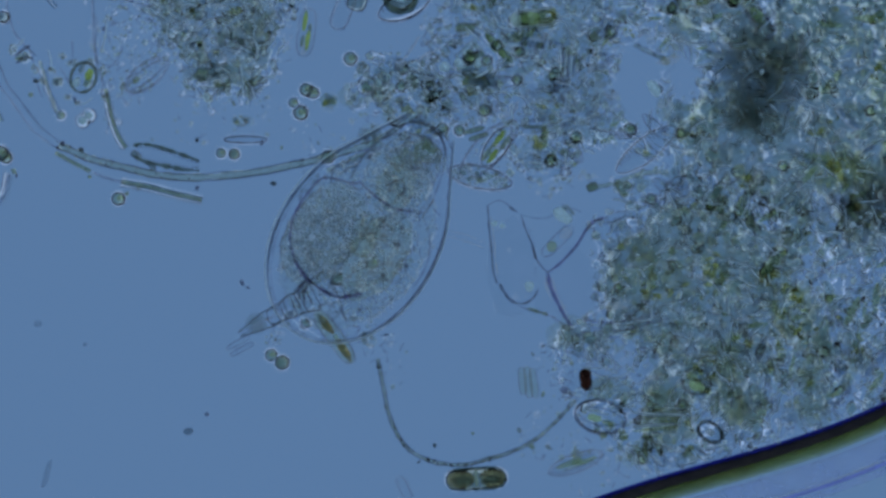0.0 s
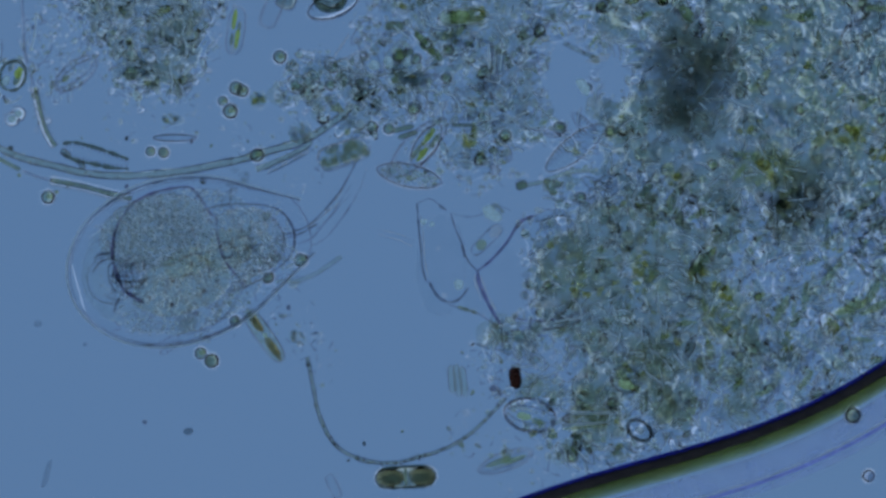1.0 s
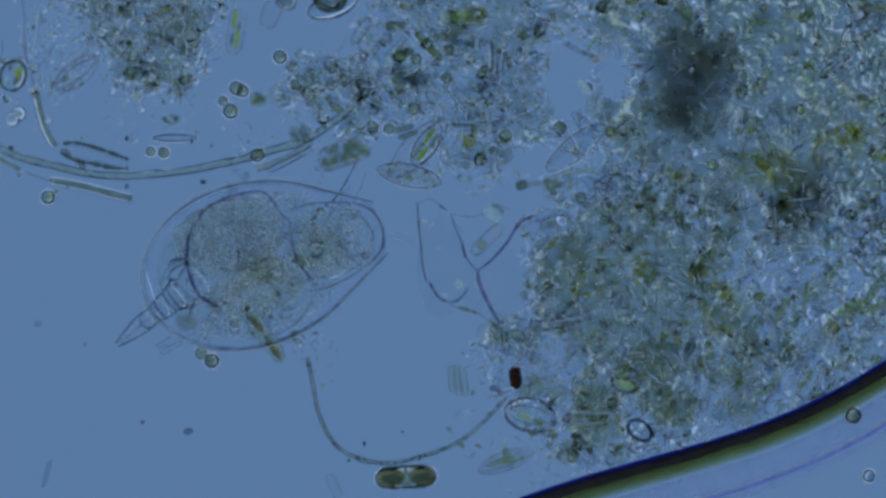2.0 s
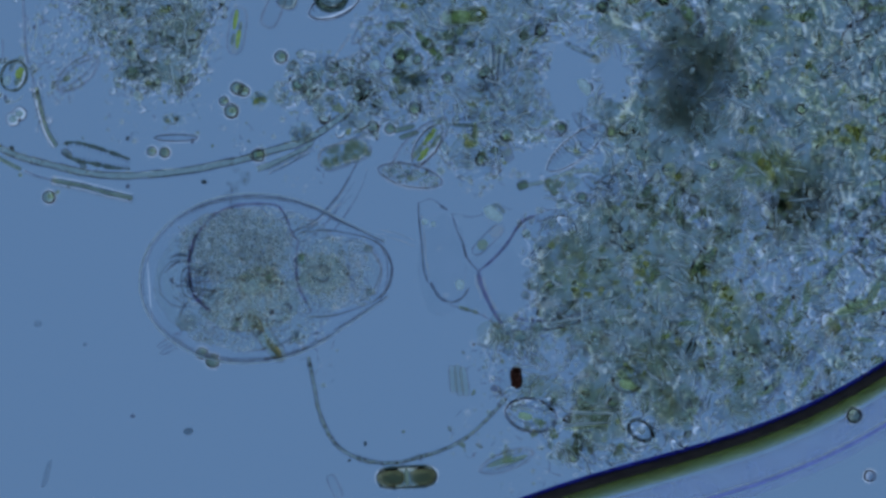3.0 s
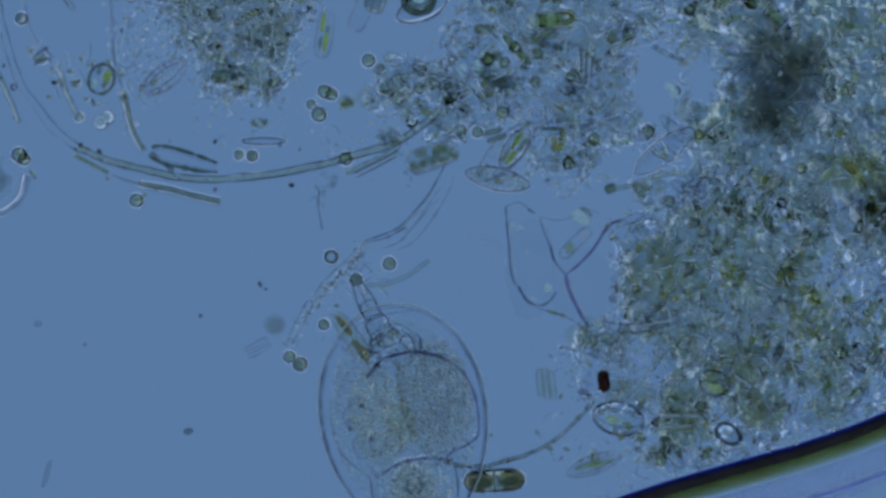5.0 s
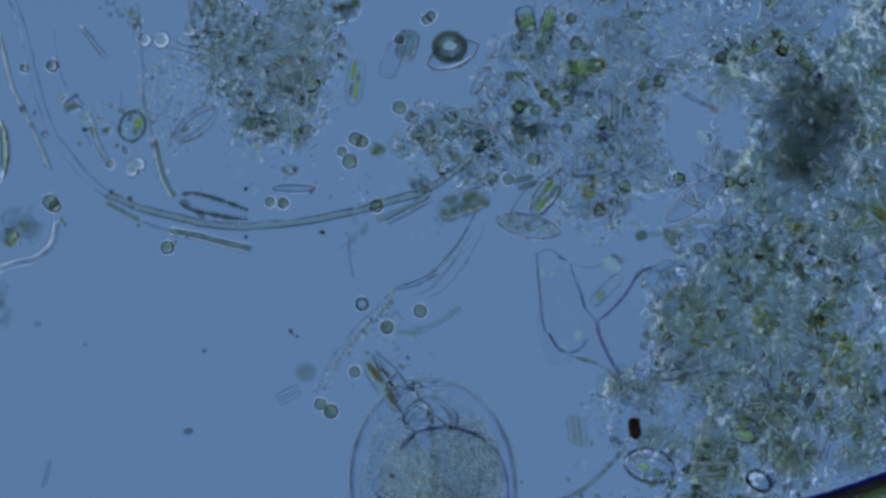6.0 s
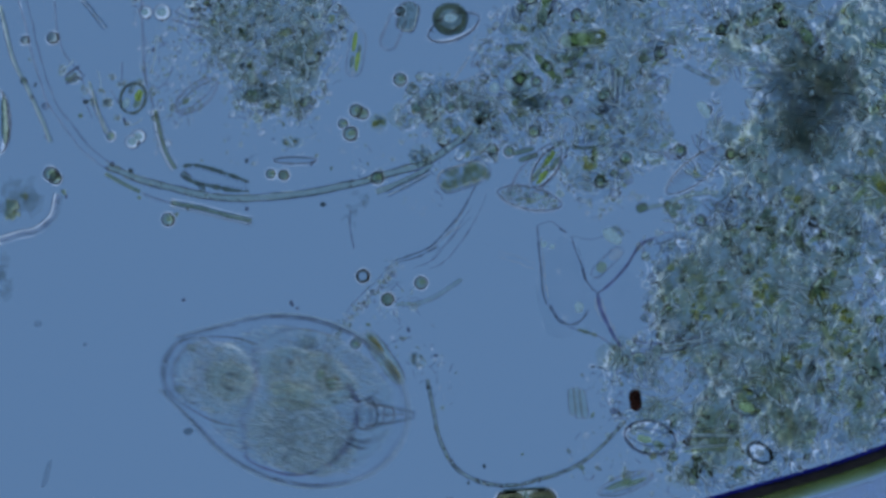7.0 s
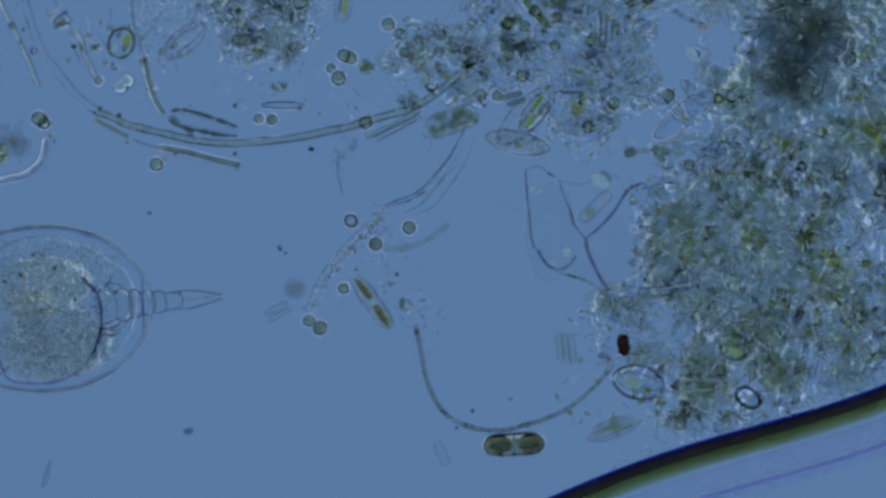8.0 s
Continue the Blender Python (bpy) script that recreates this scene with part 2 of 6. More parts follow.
def tube(bm, line, radius, sides=7, taper=0.0, wobble=0.0, flat=1.0):
    """A closed tube along a line; taper narrows its ends, wobble makes it uneven, flat squashes its height."""
    rings, n = [], len(line)
    for i, p in enumerate(line):
        d = (line[min(i + 1, n - 1)] - line[max(i - 1, 0)]).normalized()
        side = d.cross(Vector((0, 0, 1)))
        side = side.normalized() if side.length > 1e-4 else Vector((1, 0, 0))
        up = side.cross(d)
        s = i / max(1, n - 1)
        r = radius * (1 - taper * abs(2 * s - 1) ** 3) * (1 + wobble * noise.noise(p * 0.13))
        rings.append([bm.verts.new(p + (side * math.cos(a) + up * math.sin(a) * flat) * r) for a in (2 * math.pi * k / sides for k in range(sides))])
    for a, b in zip(rings, rings[1:]):
        for k in range(sides):
            bm.faces.new((a[k], a[(k + 1) % sides], b[(k + 1) % sides], b[k]))
    bm.faces.new(rings[0][::-1])
    bm.faces.new(rings[-1])
    return bm


def line_tube(points, radius, h=None, **more):
    pts = [(*q[:2], q[2] if len(q) > 2 else (h if h is not None else radius)) for q in points]
    return tube(bmesh.new(), smooth_line(pts), radius, **more)


def slide_line(points, radius, h=None, **more):
    """A tube through places on the slide, in world divisions from the slide's middle."""
    return line_tube([((q[0] - 784), (441 - q[1]), *(q[2:])) for q in points], radius, h, **more)


def ball(bm, c, r, detail=2, rough=0.0, scale=(1, 1, 1), seed=0.0, turn=0.0):
    made = bmesh.ops.create_icosphere(bm, subdivisions=detail, radius=1.0)["verts"]
    m = Matrix.Rotation(radians(turn), 3, "Z")
    for w in made:
        k = 1 + rough * noise.noise(w.co * 1.7 + Vector((seed, seed * 0.7, 3.1)))
        w.co = m @ Vector((w.co.x * scale[0], w.co.y * scale[1], w.co.z * scale[2])) * (r * k) + Vector(c)
    return bm


def lumpy(c, radii, amp, grain, detail=5, seed=0.0):
    """An ellipsoid with a fine bumpy surface: bumps of that height and spacing."""
    bm = bmesh.new()
    made = bmesh.ops.create_icosphere(bm, subdivisions=detail, radius=1.0)["verts"]
    for w in made:
        n = w.co.normalized()
        p = Vector((w.co.x * radii[0], w.co.y * radii[1], w.co.z * radii[2]))
        q = p / grain + Vector((seed, seed * 1.3, 0))
        k = noise.noise(q) + 0.5 * noise.noise(q * 2.1) + 1.2 * noise.noise(q * 0.25)
        w.co = p + n * amp * k + Vector(c)
    return bm


def loft(bm, sections, sides=28, close=True):
    """A body along x from sections (x, half width, half height, centre y, centre z)."""
    rings = []
    for x, w, hgt, cy, cz in sections:
        rings.append([bm.verts.new((x, cy + w * math.cos(a), cz + hgt * math.sin(a))) for a in (2 * math.pi * k / sides for k in range(sides))])
    for a, b in zip(rings, rings[1:]):
        for k in range(sides):
            bm.faces.new((a[k], a[(k + 1) % sides], b[(k + 1) % sides], b[k]))
    if close:
        bm.faces.new(rings[0][::-1])
        bm.faces.new(rings[-1])
    bmesh.ops.recalc_face_normals(bm, faces=bm.faces)
    return bm


ICO = bmesh.new()
bmesh.ops.create_icosphere(ICO, subdivisions=1, radius=1.0)
ICO.verts.ensure_lookup_table()
ICO_V = np.array([w.co[:] for w in ICO.verts])
ICO_F = np.array([[w.index for w in f.verts] for f in ICO.faces])
ICO2 = bmesh.new()
bmesh.ops.create_icosphere(ICO2, subdivisions=2, radius=1.0)
ICO2.verts.ensure_lookup_table()
ICO2_V = np.array([w.co[:] for w in ICO2.verts])
ICO2_F = np.array([[w.index for w in f.verts] for f in ICO2.faces])
ICO.free()
ICO2.free()


def scatter(centres, radii, rng, squash=(0.5, 1.0), rough=0.0, fine=False):
    """Verts and faces of many grains at centres, each with its own turn and proportions."""
    base, tri = (ICO2_V, ICO2_F) if fine else (ICO_V, ICO_F)
    n = len(centres)
    q = rng.normal(size=(n, 4))
    q /= np.linalg.norm(q, axis=1)[:, None]
    w, x, y, z = q.T
    rot = np.stack([1 - 2 * (y * y + z * z), 2 * (x * y - z * w), 2 * (x * z + y * w), 2 * (x * y + z * w), 1 - 2 * (x * x + z * z), 2 * (y * z - x * w), 2 * (x * z - y * w), 2 * (y * z + x * w), 1 - 2 * (x * x + y * y)], 1).reshape(n, 3, 3)
    sc = rng.uniform(squash[0], squash[1], (n, 3)) * np.asarray(radii)[:, None]
    local = base[None] * sc[:, None]
    if rough:
        local = local * (1 + rough * rng.uniform(-1, 1, (n, len(base), 1)))
    verts = np.einsum("nij,nkj->nki", rot, local) + np.asarray(centres)[:, None]
    faces = (tri[None] + (np.arange(n) * len(base))[:, None, None]).reshape(-1, 3)
    return verts.reshape(-1, 3), faces


# ---- under the slide: glass, lamp field, added ring light and black baffles ----
def build_stage():
    bm = bmesh.new()
    bmesh.ops.create_cube(bm, size=1.0)
    bmesh.ops.scale(bm, vec=(5600, 3400, 60), verts=bm.verts)
    bmesh.ops.translate(bm, vec=(0, 0, -30), verts=bm.verts)
    bmesh.ops.bevel(bm, geom=bm.edges, offset=6, segments=2, affect="EDGES")
    slide = tagged(part("ground", bm, GLASS), "clear glass slide under the water drop", "glass slide", kind="structure")
    slide.visible_shadow = False
    # black plate with a round hole, unseen, added to block light from below
    bm = bmesh.new()
    outer, inner = [], []
    seg, hole, wide = 96, 0.62 / DIV, RING_RADIUS / DIV * 1.01
    for lift in (-66, -200):
        outer.append([bm.verts.new((6600 * math.cos(a), 6600 * math.sin(a), lift)) for a in (2 * math.pi * k / seg for k in range(seg))])
        inner.append([bm.verts.new((hole * math.cos(a), hole * math.sin(a), lift)) for a in (2 * math.pi * k / seg for k in range(seg))])
    for k in range(seg):
        j = (k + 1) % seg
        bm.faces.new((outer[0][k], outer[0][j], inner[0][j], inner[0][k]))
        bm.faces.new((outer[1][j], outer[1][k], inner[1][k], inner[1][j]))
        bm.faces.new((outer[0][j], outer[0][k], outer[1][k], outer[1][j]))
        bm.faces.new((inner[0][k], inner[0][j], inner[1][j], inner[1][k]))
    tagged(part("baffle_plate", bm, BLACK), "added unseen black plate with a round opening, blocks light from below", "stage", kind="structure")
    # unseen tube added from the plate down to the lamp, darkens bent rays
    bm = bmesh.new()
    deep = -LAMP_DEPTH / DIV - 120
    loops = []
    for r, lift in ((wide, -204), (wide, deep), (wide + 120, deep), (wide + 120, -204)):
        loops.append([bm.verts.new((r * math.cos(a), r * math.sin(a), lift)) for a in (2 * math.pi * k / seg for k in range(seg))])
    for a, b in zip(loops, loops[1:] + loops[:1]):
        for k in range(seg):
            bm.faces.new((a[k], a[(k + 1) % seg], b[(k + 1) % seg], b[k]))
    bmesh.ops.recalc_face_normals(bm, faces=bm.faces)
    tagged(part("baffle_tube", bm, BLACK), "added unseen black tube that darkens strongly bent rays", "tube", kind="structure")
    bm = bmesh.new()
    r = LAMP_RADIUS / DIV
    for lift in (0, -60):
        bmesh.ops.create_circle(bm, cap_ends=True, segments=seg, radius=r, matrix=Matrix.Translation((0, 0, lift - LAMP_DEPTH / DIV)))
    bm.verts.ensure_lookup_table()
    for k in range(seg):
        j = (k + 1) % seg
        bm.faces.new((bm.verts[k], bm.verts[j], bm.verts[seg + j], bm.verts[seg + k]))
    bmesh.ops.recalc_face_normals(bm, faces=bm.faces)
    # Glowing ring added out of view, brightens rays bent at edges.
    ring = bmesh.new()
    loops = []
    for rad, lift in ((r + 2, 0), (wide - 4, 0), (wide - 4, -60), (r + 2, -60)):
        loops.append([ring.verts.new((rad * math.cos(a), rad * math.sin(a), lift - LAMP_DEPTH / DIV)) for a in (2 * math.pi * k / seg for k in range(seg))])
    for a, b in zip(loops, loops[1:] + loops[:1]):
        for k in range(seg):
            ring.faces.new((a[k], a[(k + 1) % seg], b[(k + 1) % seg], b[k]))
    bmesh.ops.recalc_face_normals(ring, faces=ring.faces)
    tagged(part("added_ring_light", ring, RING), "added glowing ring, out of view, that brightens bent rays", "lamp", kind="structure")
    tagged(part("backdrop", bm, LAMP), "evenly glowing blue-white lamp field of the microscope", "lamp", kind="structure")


build_stage()


# ---- detritus: heaps of slime, grains, crumbs and fibres on the slide ----
def field(discs, u, v, seed, ragged=0.35):
    """How deep a place lies inside a heap made of discs (u, v, r): positive inside, with a ragged edge."""
    best = np.full(np.shape(u), -1.0)
    for cu, cv, r in discs:
        best = np.maximum(best, 1 - np.hypot(u - cu, v - cv) / r)
    wave = sum(np.sin(u * fu + v * fv + seed * k) * a for k, (fu, fv, a) in enumerate(((0.031, 0.022, 1.0), (-0.047, 0.053, 0.7), (0.11, -0.07, 0.45), (0.16, 0.19, 0.3)), 1))
    return best + ragged * 0.22 * wave


def clear_of(u, v, gaps):
    out = np.ones(np.shape(u), bool)
    for gu, gv, ga, gb in gaps:
        out &= ((u - gu) / ga) ** 2 + ((v - gv) / gb) ** 2 > 1
    return out


EDGE_FIT = np.polyfit((500, 780, 860, 935, 1000, 1075, 1150, 1250, 1350, 1450, 1568, 1750), (1040, 940, 908, 880, 855, 833, 811, 782, 751, 708, 637, 500), 5)


def meniscus(u):
    """The edge of the water on the slide: v of its far side for a given u."""
    return np.polyval(EDGE_FIT, u)


NESTS = [(914, 669, 20, 28), (940, 735, 36, 18), (1134, 762, 24, 19)]
GAPS = [(1010, 140, 42, 72), (960, 285, 60, 26), (1085, 128, 26, 40)]


def spread(discs, n, rng, seed, ragged=0.35, inner=0.0):
    """n places inside a heap."""
    lo_u, hi_u = min(d[0] - d[2] for d in discs) - 20, max(d[0] + d[2] for d in discs) + 20
    lo_v, hi_v = min(d[1] - d[2] for d in discs) - 20, max(d[1] + d[2] for d in discs) + 20
    got_u, got_v, got_d = [], [], []
    while sum(map(len, got_u)) < n:
        u, v = rng.uniform(lo_u, hi_u, 4 * n), rng.uniform(lo_v, hi_v, 4 * n)
        d = field(discs, u, v, seed, ragged)
        ok = (d > inner) & clear_of(u, v, GAPS + NESTS) & (v < meniscus(u) - 6) & (u < 1720)
        got_u.append(u[ok]), got_v.append(v[ok]), got_d.append(d[ok])
    return np.concatenate(got_u)[:n], np.concatenate(got_v)[:n], np.concatenate(got_d)[:n]


def at_world(u, v, h):
    return np.stack([u - 784, 441 - v, h], 1)


def slime_sheet(discs, seed, cell, height, relief, size, material, parent, inner=0.03, name="slime", label="colourless lumpy slime", base=0.0, ragged=0.35):
    """A lumpy sheet of slime that fills a heap's outline, closed below."""
    lo_u, hi_u = min(d[0] - d[2] for d in discs) - 20, min(1720, max(d[0] + d[2] for d in discs) + 20)
    lo_v, hi_v = min(d[1] - d[2] for d in discs) - 20, max(d[1] + d[2] for d in discs) + 20
    us, vs = np.arange(lo_u, hi_u, cell), np.arange(lo_v, hi_v, cell)
    U, V = np.meshgrid(us, vs, indexing="ij")
    D = field(discs, U, V, seed, ragged)
    for gu, gv, ga, gb in GAPS:
        grow = 1 + 0.3 * ((seed * 7.3) % 1)
        D = np.minimum(D, 0.28 * (np.hypot((U - gu) / (ga * grow), (V - gv) / (gb * grow)) - 1) + 0.05 * (np.sin(U * 0.13 + V * 0.07) + np.sin(V * 0.16 - U * 0.05 + 2)))
    keep = (D > inner) & (V < meniscus(U) - 3)
    top, bottom, verts, faces = {}, {}, [], []
    def vert(i, j):
        if (i, j) not in top:
            d = min(1.0, max(0.0, (D[i, j] - inner) * 2.6))
            d *= d * (3 - 2 * d)
            p = Vector((U[i, j] / size, V[i, j] / size, seed))
            k = 0.9 * noise.noise(p) + 0.8 * (0.45 - abs(noise.noise(p * 0.8 + Vector((7, 3, 1))))) * 1.6 + 0.5 * noise.noise(p * 2.2) + 0.16 * noise.noise(p * 4.6)
            k *= 0.9 + 0.35 * noise.noise(p * 0.2)
            top[i, j] = len(verts)
            verts.append((U[i, j] - 784, 441 - V[i, j], base + 0.4 + 0.07 * seed + d * max(1.0, height + relief * k)))
            bottom[i, j] = len(verts)
            verts.append((U[i, j] - 784, 441 - V[i, j], base + 0.1 + 0.07 * seed))
        return top[i, j], bottom[i, j]
    used = keep[:-1, :-1] & keep[1:, :-1] & keep[:-1, 1:] & keep[1:, 1:]
    edges = {}
    for i, j in zip(*np.nonzero(used)):
        q = [vert(i, j), vert(i + 1, j), vert(i + 1, j + 1), vert(i, j + 1)]
        faces.append([a for a, _ in q][::-1])
        faces.append([b for _, b in q])
        for a, b in zip(q, q[1:] + q[:1]):
            if (b, a) in edges:
                del edges[b, a]
            else:
                edges[a, b] = 1
    for a, b in edges:
        faces.append([a[0], b[0], b[1], a[1]])
    me = bpy.data.meshes.new(name)
    me.from_pydata((np.asarray(verts) * DIV).tolist(), [], faces)
    me.polygons.foreach_set("use_smooth", [True] * len(faces))
    me.materials.append(material)
    ob = tagged(new(name, me), label, kind="stuff")
    ob.parent = parent
    return ob


HEAPS = {}
HEAPS["great"] = ([(1010, 440, 90), (1080, 520, 150), (960, 630, 95), (1000, 720, 80), (1200, 480, 170), (1180, 660, 130), (1330, 560, 150), (1420, 470, 140), (1100, 400, 90), (1480, 560, 130), (1060, 780, 60), (1600, 500, 150), (1420, 650, 110), (1520, 620, 100), (1260, 720, 70), (1340, 690, 80), (890, 610, 42), (1160, 780, 60)],
              "heap of olive and grey detritus full of slime", 3.0)
HEAPS["far"] = ([(760, 60, 110), (850, 120, 130), (840, 250, 70), (960, 30, 130), (880, 220, 90), (1120, 60, 140), (1130, 250, 130), (1230, 130, 140), (1290, 300, 120), (1400, 60, 170), (1400, 260, 160), (1520, 150, 160), (1560, 330, 130), (1010, 300, 60), (700, 150, 70), (900, -60, 110), (1150, -60, 140), (1450, -70, 150), (1650, 200, 150)],
            "loose heap of greenish detritus and slime", 5.0)
HEAPS["upper"] = ([(280, 60, 90), (200, 10, 70), (320, 0, 72), (305, 105, 55), (250, 120, 55), (180, -50, 60), (330, -60, 70)],
              "grey flocculent clump of detritus", 7.0)
HEAPS["bridge"] = ([(560, 140, 50), (620, 150, 50), (510, 170, 25), (640, 210, 40), (590, 190, 32)],
               "string of grey detritus between two heaps", 9.0)


# where the heaps lie thick, layer over layer
CORE = [(985, 470, 62), (1060, 440, 85), (1140, 430, 85), (1050, 540, 100), (1150, 540, 110), (1225, 480, 75), (1100, 620, 95), (1190, 610, 85), (1070, 680, 60), (1180, 700, 62), (1060, 745, 55), (1200, 420, 44), (1290, 560, 62)]
SHORE = [(1180, 260, 110), (1120, 220, 80), (1300, 260, 130), (1400, 180, 150), (1510, 100, 160), (1340, 60, 130), (1520, 280, 130), (1280, 340, 60), (1400, 330, 120), (1170, 20, 90), (1430, -40, 150), (1620, 200, 140)]
TUFTS = [(715, 140, 42), (800, 70, 60), (855, 175, 55), (945, 190, 48), (880, 100, 70), (960, 50, 70), (940, 130, 50), (1060, 60, 70), (1090, 190, 60), (820, 265, 36), (1000, 300, 40), (770, 20, 60), (880, 10, 80), (880, 250, 46)]
DENSE = {
    "great": [(CORE, MAT_GREY), ([(a, b, r * 0.92) for a, b, r in CORE], MAT_OLIVE)],
    "far": [(SHORE, MAT_GREY), ([(a, b, r * 0.76) for a, b, r in SHORE], MAT_OLIVE), (TUFTS, MAT_GREY)],
    "upper": [([(a, b, r * 0.75) for a, b, r in HEAPS["upper"][0]], MAT_OLIVE)],
    "bridge": [([(560, 140, 36), (620, 150, 36), (640, 205, 26)], MAT_GREY)],
}


def crumb_shapes(rng, material, n=7):
    """A few uneven crumb meshes, shared by all crumbs of a kind."""
    out = []
    for k in range(n):
        bm = ball(bmesh.new(), (0, 0, 0), 1.0, 2, 0.9, (1, rng.uniform(0.45, 0.9), rng.uniform(0.35, 0.7)), k * 3.3)
        bmesh.ops.scale(bm, vec=(DIV,) * 3, verts=bm.verts)
        me = bpy.data.meshes.new("crumb")
        bm.to_mesh(me)
        bm.free()
        me.polygons.foreach_set("use_smooth", [True] * len(me.polygons))
        me.materials.append(material)
        out.append(me)
    return out


def strew(name, shapes, places, radii, rng, parent):
    for (x, y, z), r in zip(places, radii):
        ob = new(name, shapes[rng.integers(len(shapes))])
        ob.parent = parent
        ob.matrix_basis = pose(x * DIV, y * DIV, z * DIV, rng.uniform(-40, 40), rng.uniform(-40, 40), rng.uniform(0, 360)) @ Matrix.Scale(float(r), 4)


def veil(discs, n, r_lo, r_hi, low, high, rng, seed, material, parent, name, label, inner=0.08):
    """Thin soft murk: many faint flattened puffs over one another."""
    if not n:
        return None
    u, v, d = spread(discs, n * 4, rng, seed, inner=inner)
    patch = np.array([noise.noise(Vector((a / 75, b / 75, seed + r_lo))) for a, b in zip(u, v)])
    best = np.argsort(-(patch + rng.uniform(-0.18, 0.18, n * 4)))[:n]
    u, v, d = u[best], v[best], d[best]
    r = rng.uniform(r_lo, r_hi, n) * np.clip(0.4 + d * 2, 0.4, 1)
    h = low + r * 0.4 + rng.uniform(0, high, n)
    return stuff(name, *scatter(at_world(u, v, h), r, rng, (0.5, 1.0), 0.12, True), material, parent, label)


def build_heap(key, grains, crumbs, greens, fibres, sheet, veils):
    discs, label, seed = HEAPS[key]
    rng = np.random.default_rng(int(seed * 10))
    heap = thing("detritus_heap", 784, 441, 0, 0, label, "detritus")
    cell, height, relief, size = sheet
    slime_sheet(discs, seed, cell, height, relief, size, SLIME, heap)
    for k, (zone, mtl) in enumerate(DENSE[key]):
        slime_sheet(zone, seed + 0.37 * k, 2.7, 9, 5.5, 9 + 2 * k, mtl, heap, 0.02 + 0.02 * k, "felted_mat", "felted olive-grey rotten matter", 3 + 8 * k, 0.8)
    veil(discs, veils[0], 14, 34, 4, 20, rng, seed, VEIL_OLIVE, heap, "olive_murk", "soft olive murk")
    veil(discs, veils[1], 10, 26, 4, 20, rng, seed, VEIL_GREY, heap, "grey_murk", "soft grey murk")
    veil(discs, veils[2], 16, 40, 4, 20, rng, seed, VEIL_DARK, heap, "dark_murk", "soft dark murk")
    u, v, d = spread(discs, grains, rng, seed, inner=-0.06)
    r = rng.gamma(3.0, 1.9, grains).clip(1.8, 14)
    h = r + rng.uniform(0, 1, grains) * 48 * np.clip(d * 3, 0.15, 1)
    stuff("grit", *scatter(at_world(u, v, h), r, rng, (0.35, 1.0), 0.22, True), GRAIN, heap, "clear and greenish grit")
    # bright flecks of bent light, painted as pale grit
    n = int(grains * 0.36)
    u, v, d = spread(discs, n, rng, seed, inner=0.0)
    r = rng.gamma(3.0, 1.1, n).clip(1.8, 7)
    stuff("fleck_grit", *scatter(at_world(u, v, r + rng.uniform(10, 52, n)), r, rng, (0.3, 1.0), 0.25, True), FLECK, heap, "pale bright grit")
    u, v, d = spread(discs, crumbs, rng, seed, inner=0.04)
    r = rng.gamma(4.0, 1.8, crumbs).clip(3.5, 15)
    h = r * 0.6 + rng.uniform(0, 1, crumbs) * 30 * np.clip(d * 3, 0.1, 1)
    strew("crumb", crumb_shapes(rng, CRUMB), at_world(u, v, h), r, rng, heap)
    if greens:
        u, v, d = spread(discs, greens, rng, seed, inner=0.1)
        r = rng.gamma(4.0, 1.6, greens).clip(3, 12)
        h = r + rng.uniform(0, 1, greens) * 30
        strew("algal_crumb", crumb_shapes(rng, LEAFY, 5), at_world(u, v, h), r, rng, heap)
    bm, glow = bmesh.new(), bmesh.new()
    u, v, d = spread(discs, fibres, rng, seed, inner=-0.04)
    for a, b, dd in zip(u, v, d):
        ang = 2.6 * math.pi * noise.noise(Vector((a / 110, b / 110, seed))) + rng.normal() * 0.4
        ln = rng.uniform(6, 20) if rng.uniform() < 0.7 else rng.uniform(20, 46)
        bend = rng.normal() * (0.7 if ln < 20 else 0.2)
        lift = 3 + rng.uniform(0, 50) * min(1, max(0.1, dd * 3))
        mid = Vector((a - 784, 441 - b, lift))
        one = Vector((math.cos(ang - bend), math.sin(ang - bend), rng.uniform(-0.1, 0.1))) * ln * 0.5
        two = Vector((math.cos(ang + bend), math.sin(ang + bend), rng.uniform(-0.1, 0.1))) * ln * 0.5
        tube(bm, smooth_line([mid - one, mid, mid + two], 3), rng.uniform(0.7, 1.7), 5, 0.4)
        # pale halo line painted beside each dark fibre
        side = Vector((-math.sin(ang), math.cos(ang), 0.2)) * rng.choice((-3.2, 3.2))
        tube(glow, smooth_line([mid - one * 0.9 + side, mid + side, mid + two * 0.9 + side], 3), rng.uniform(0.9, 1.7), 5, 0.4)
    tagged(part("fibre_felt", bm, FAINT, heap, "dark thin fibres and needles"), kind="stuff")
    tagged(part("halo_lines", glow, FLECK, heap, "pale halo lines painted beside the dark fibres"), kind="stuff")
    return heap


# ---- the rotifer: body along x, its left along y ----
def half_width(x):
    if x > 130:
        return 103 - (x - 130) * 0.57
    s = (x + 17) / (188 if x < -17 else 218)
    return 145 * max(0.0, 1 - s * s) ** (0.5 if x < -17 else 0.55)


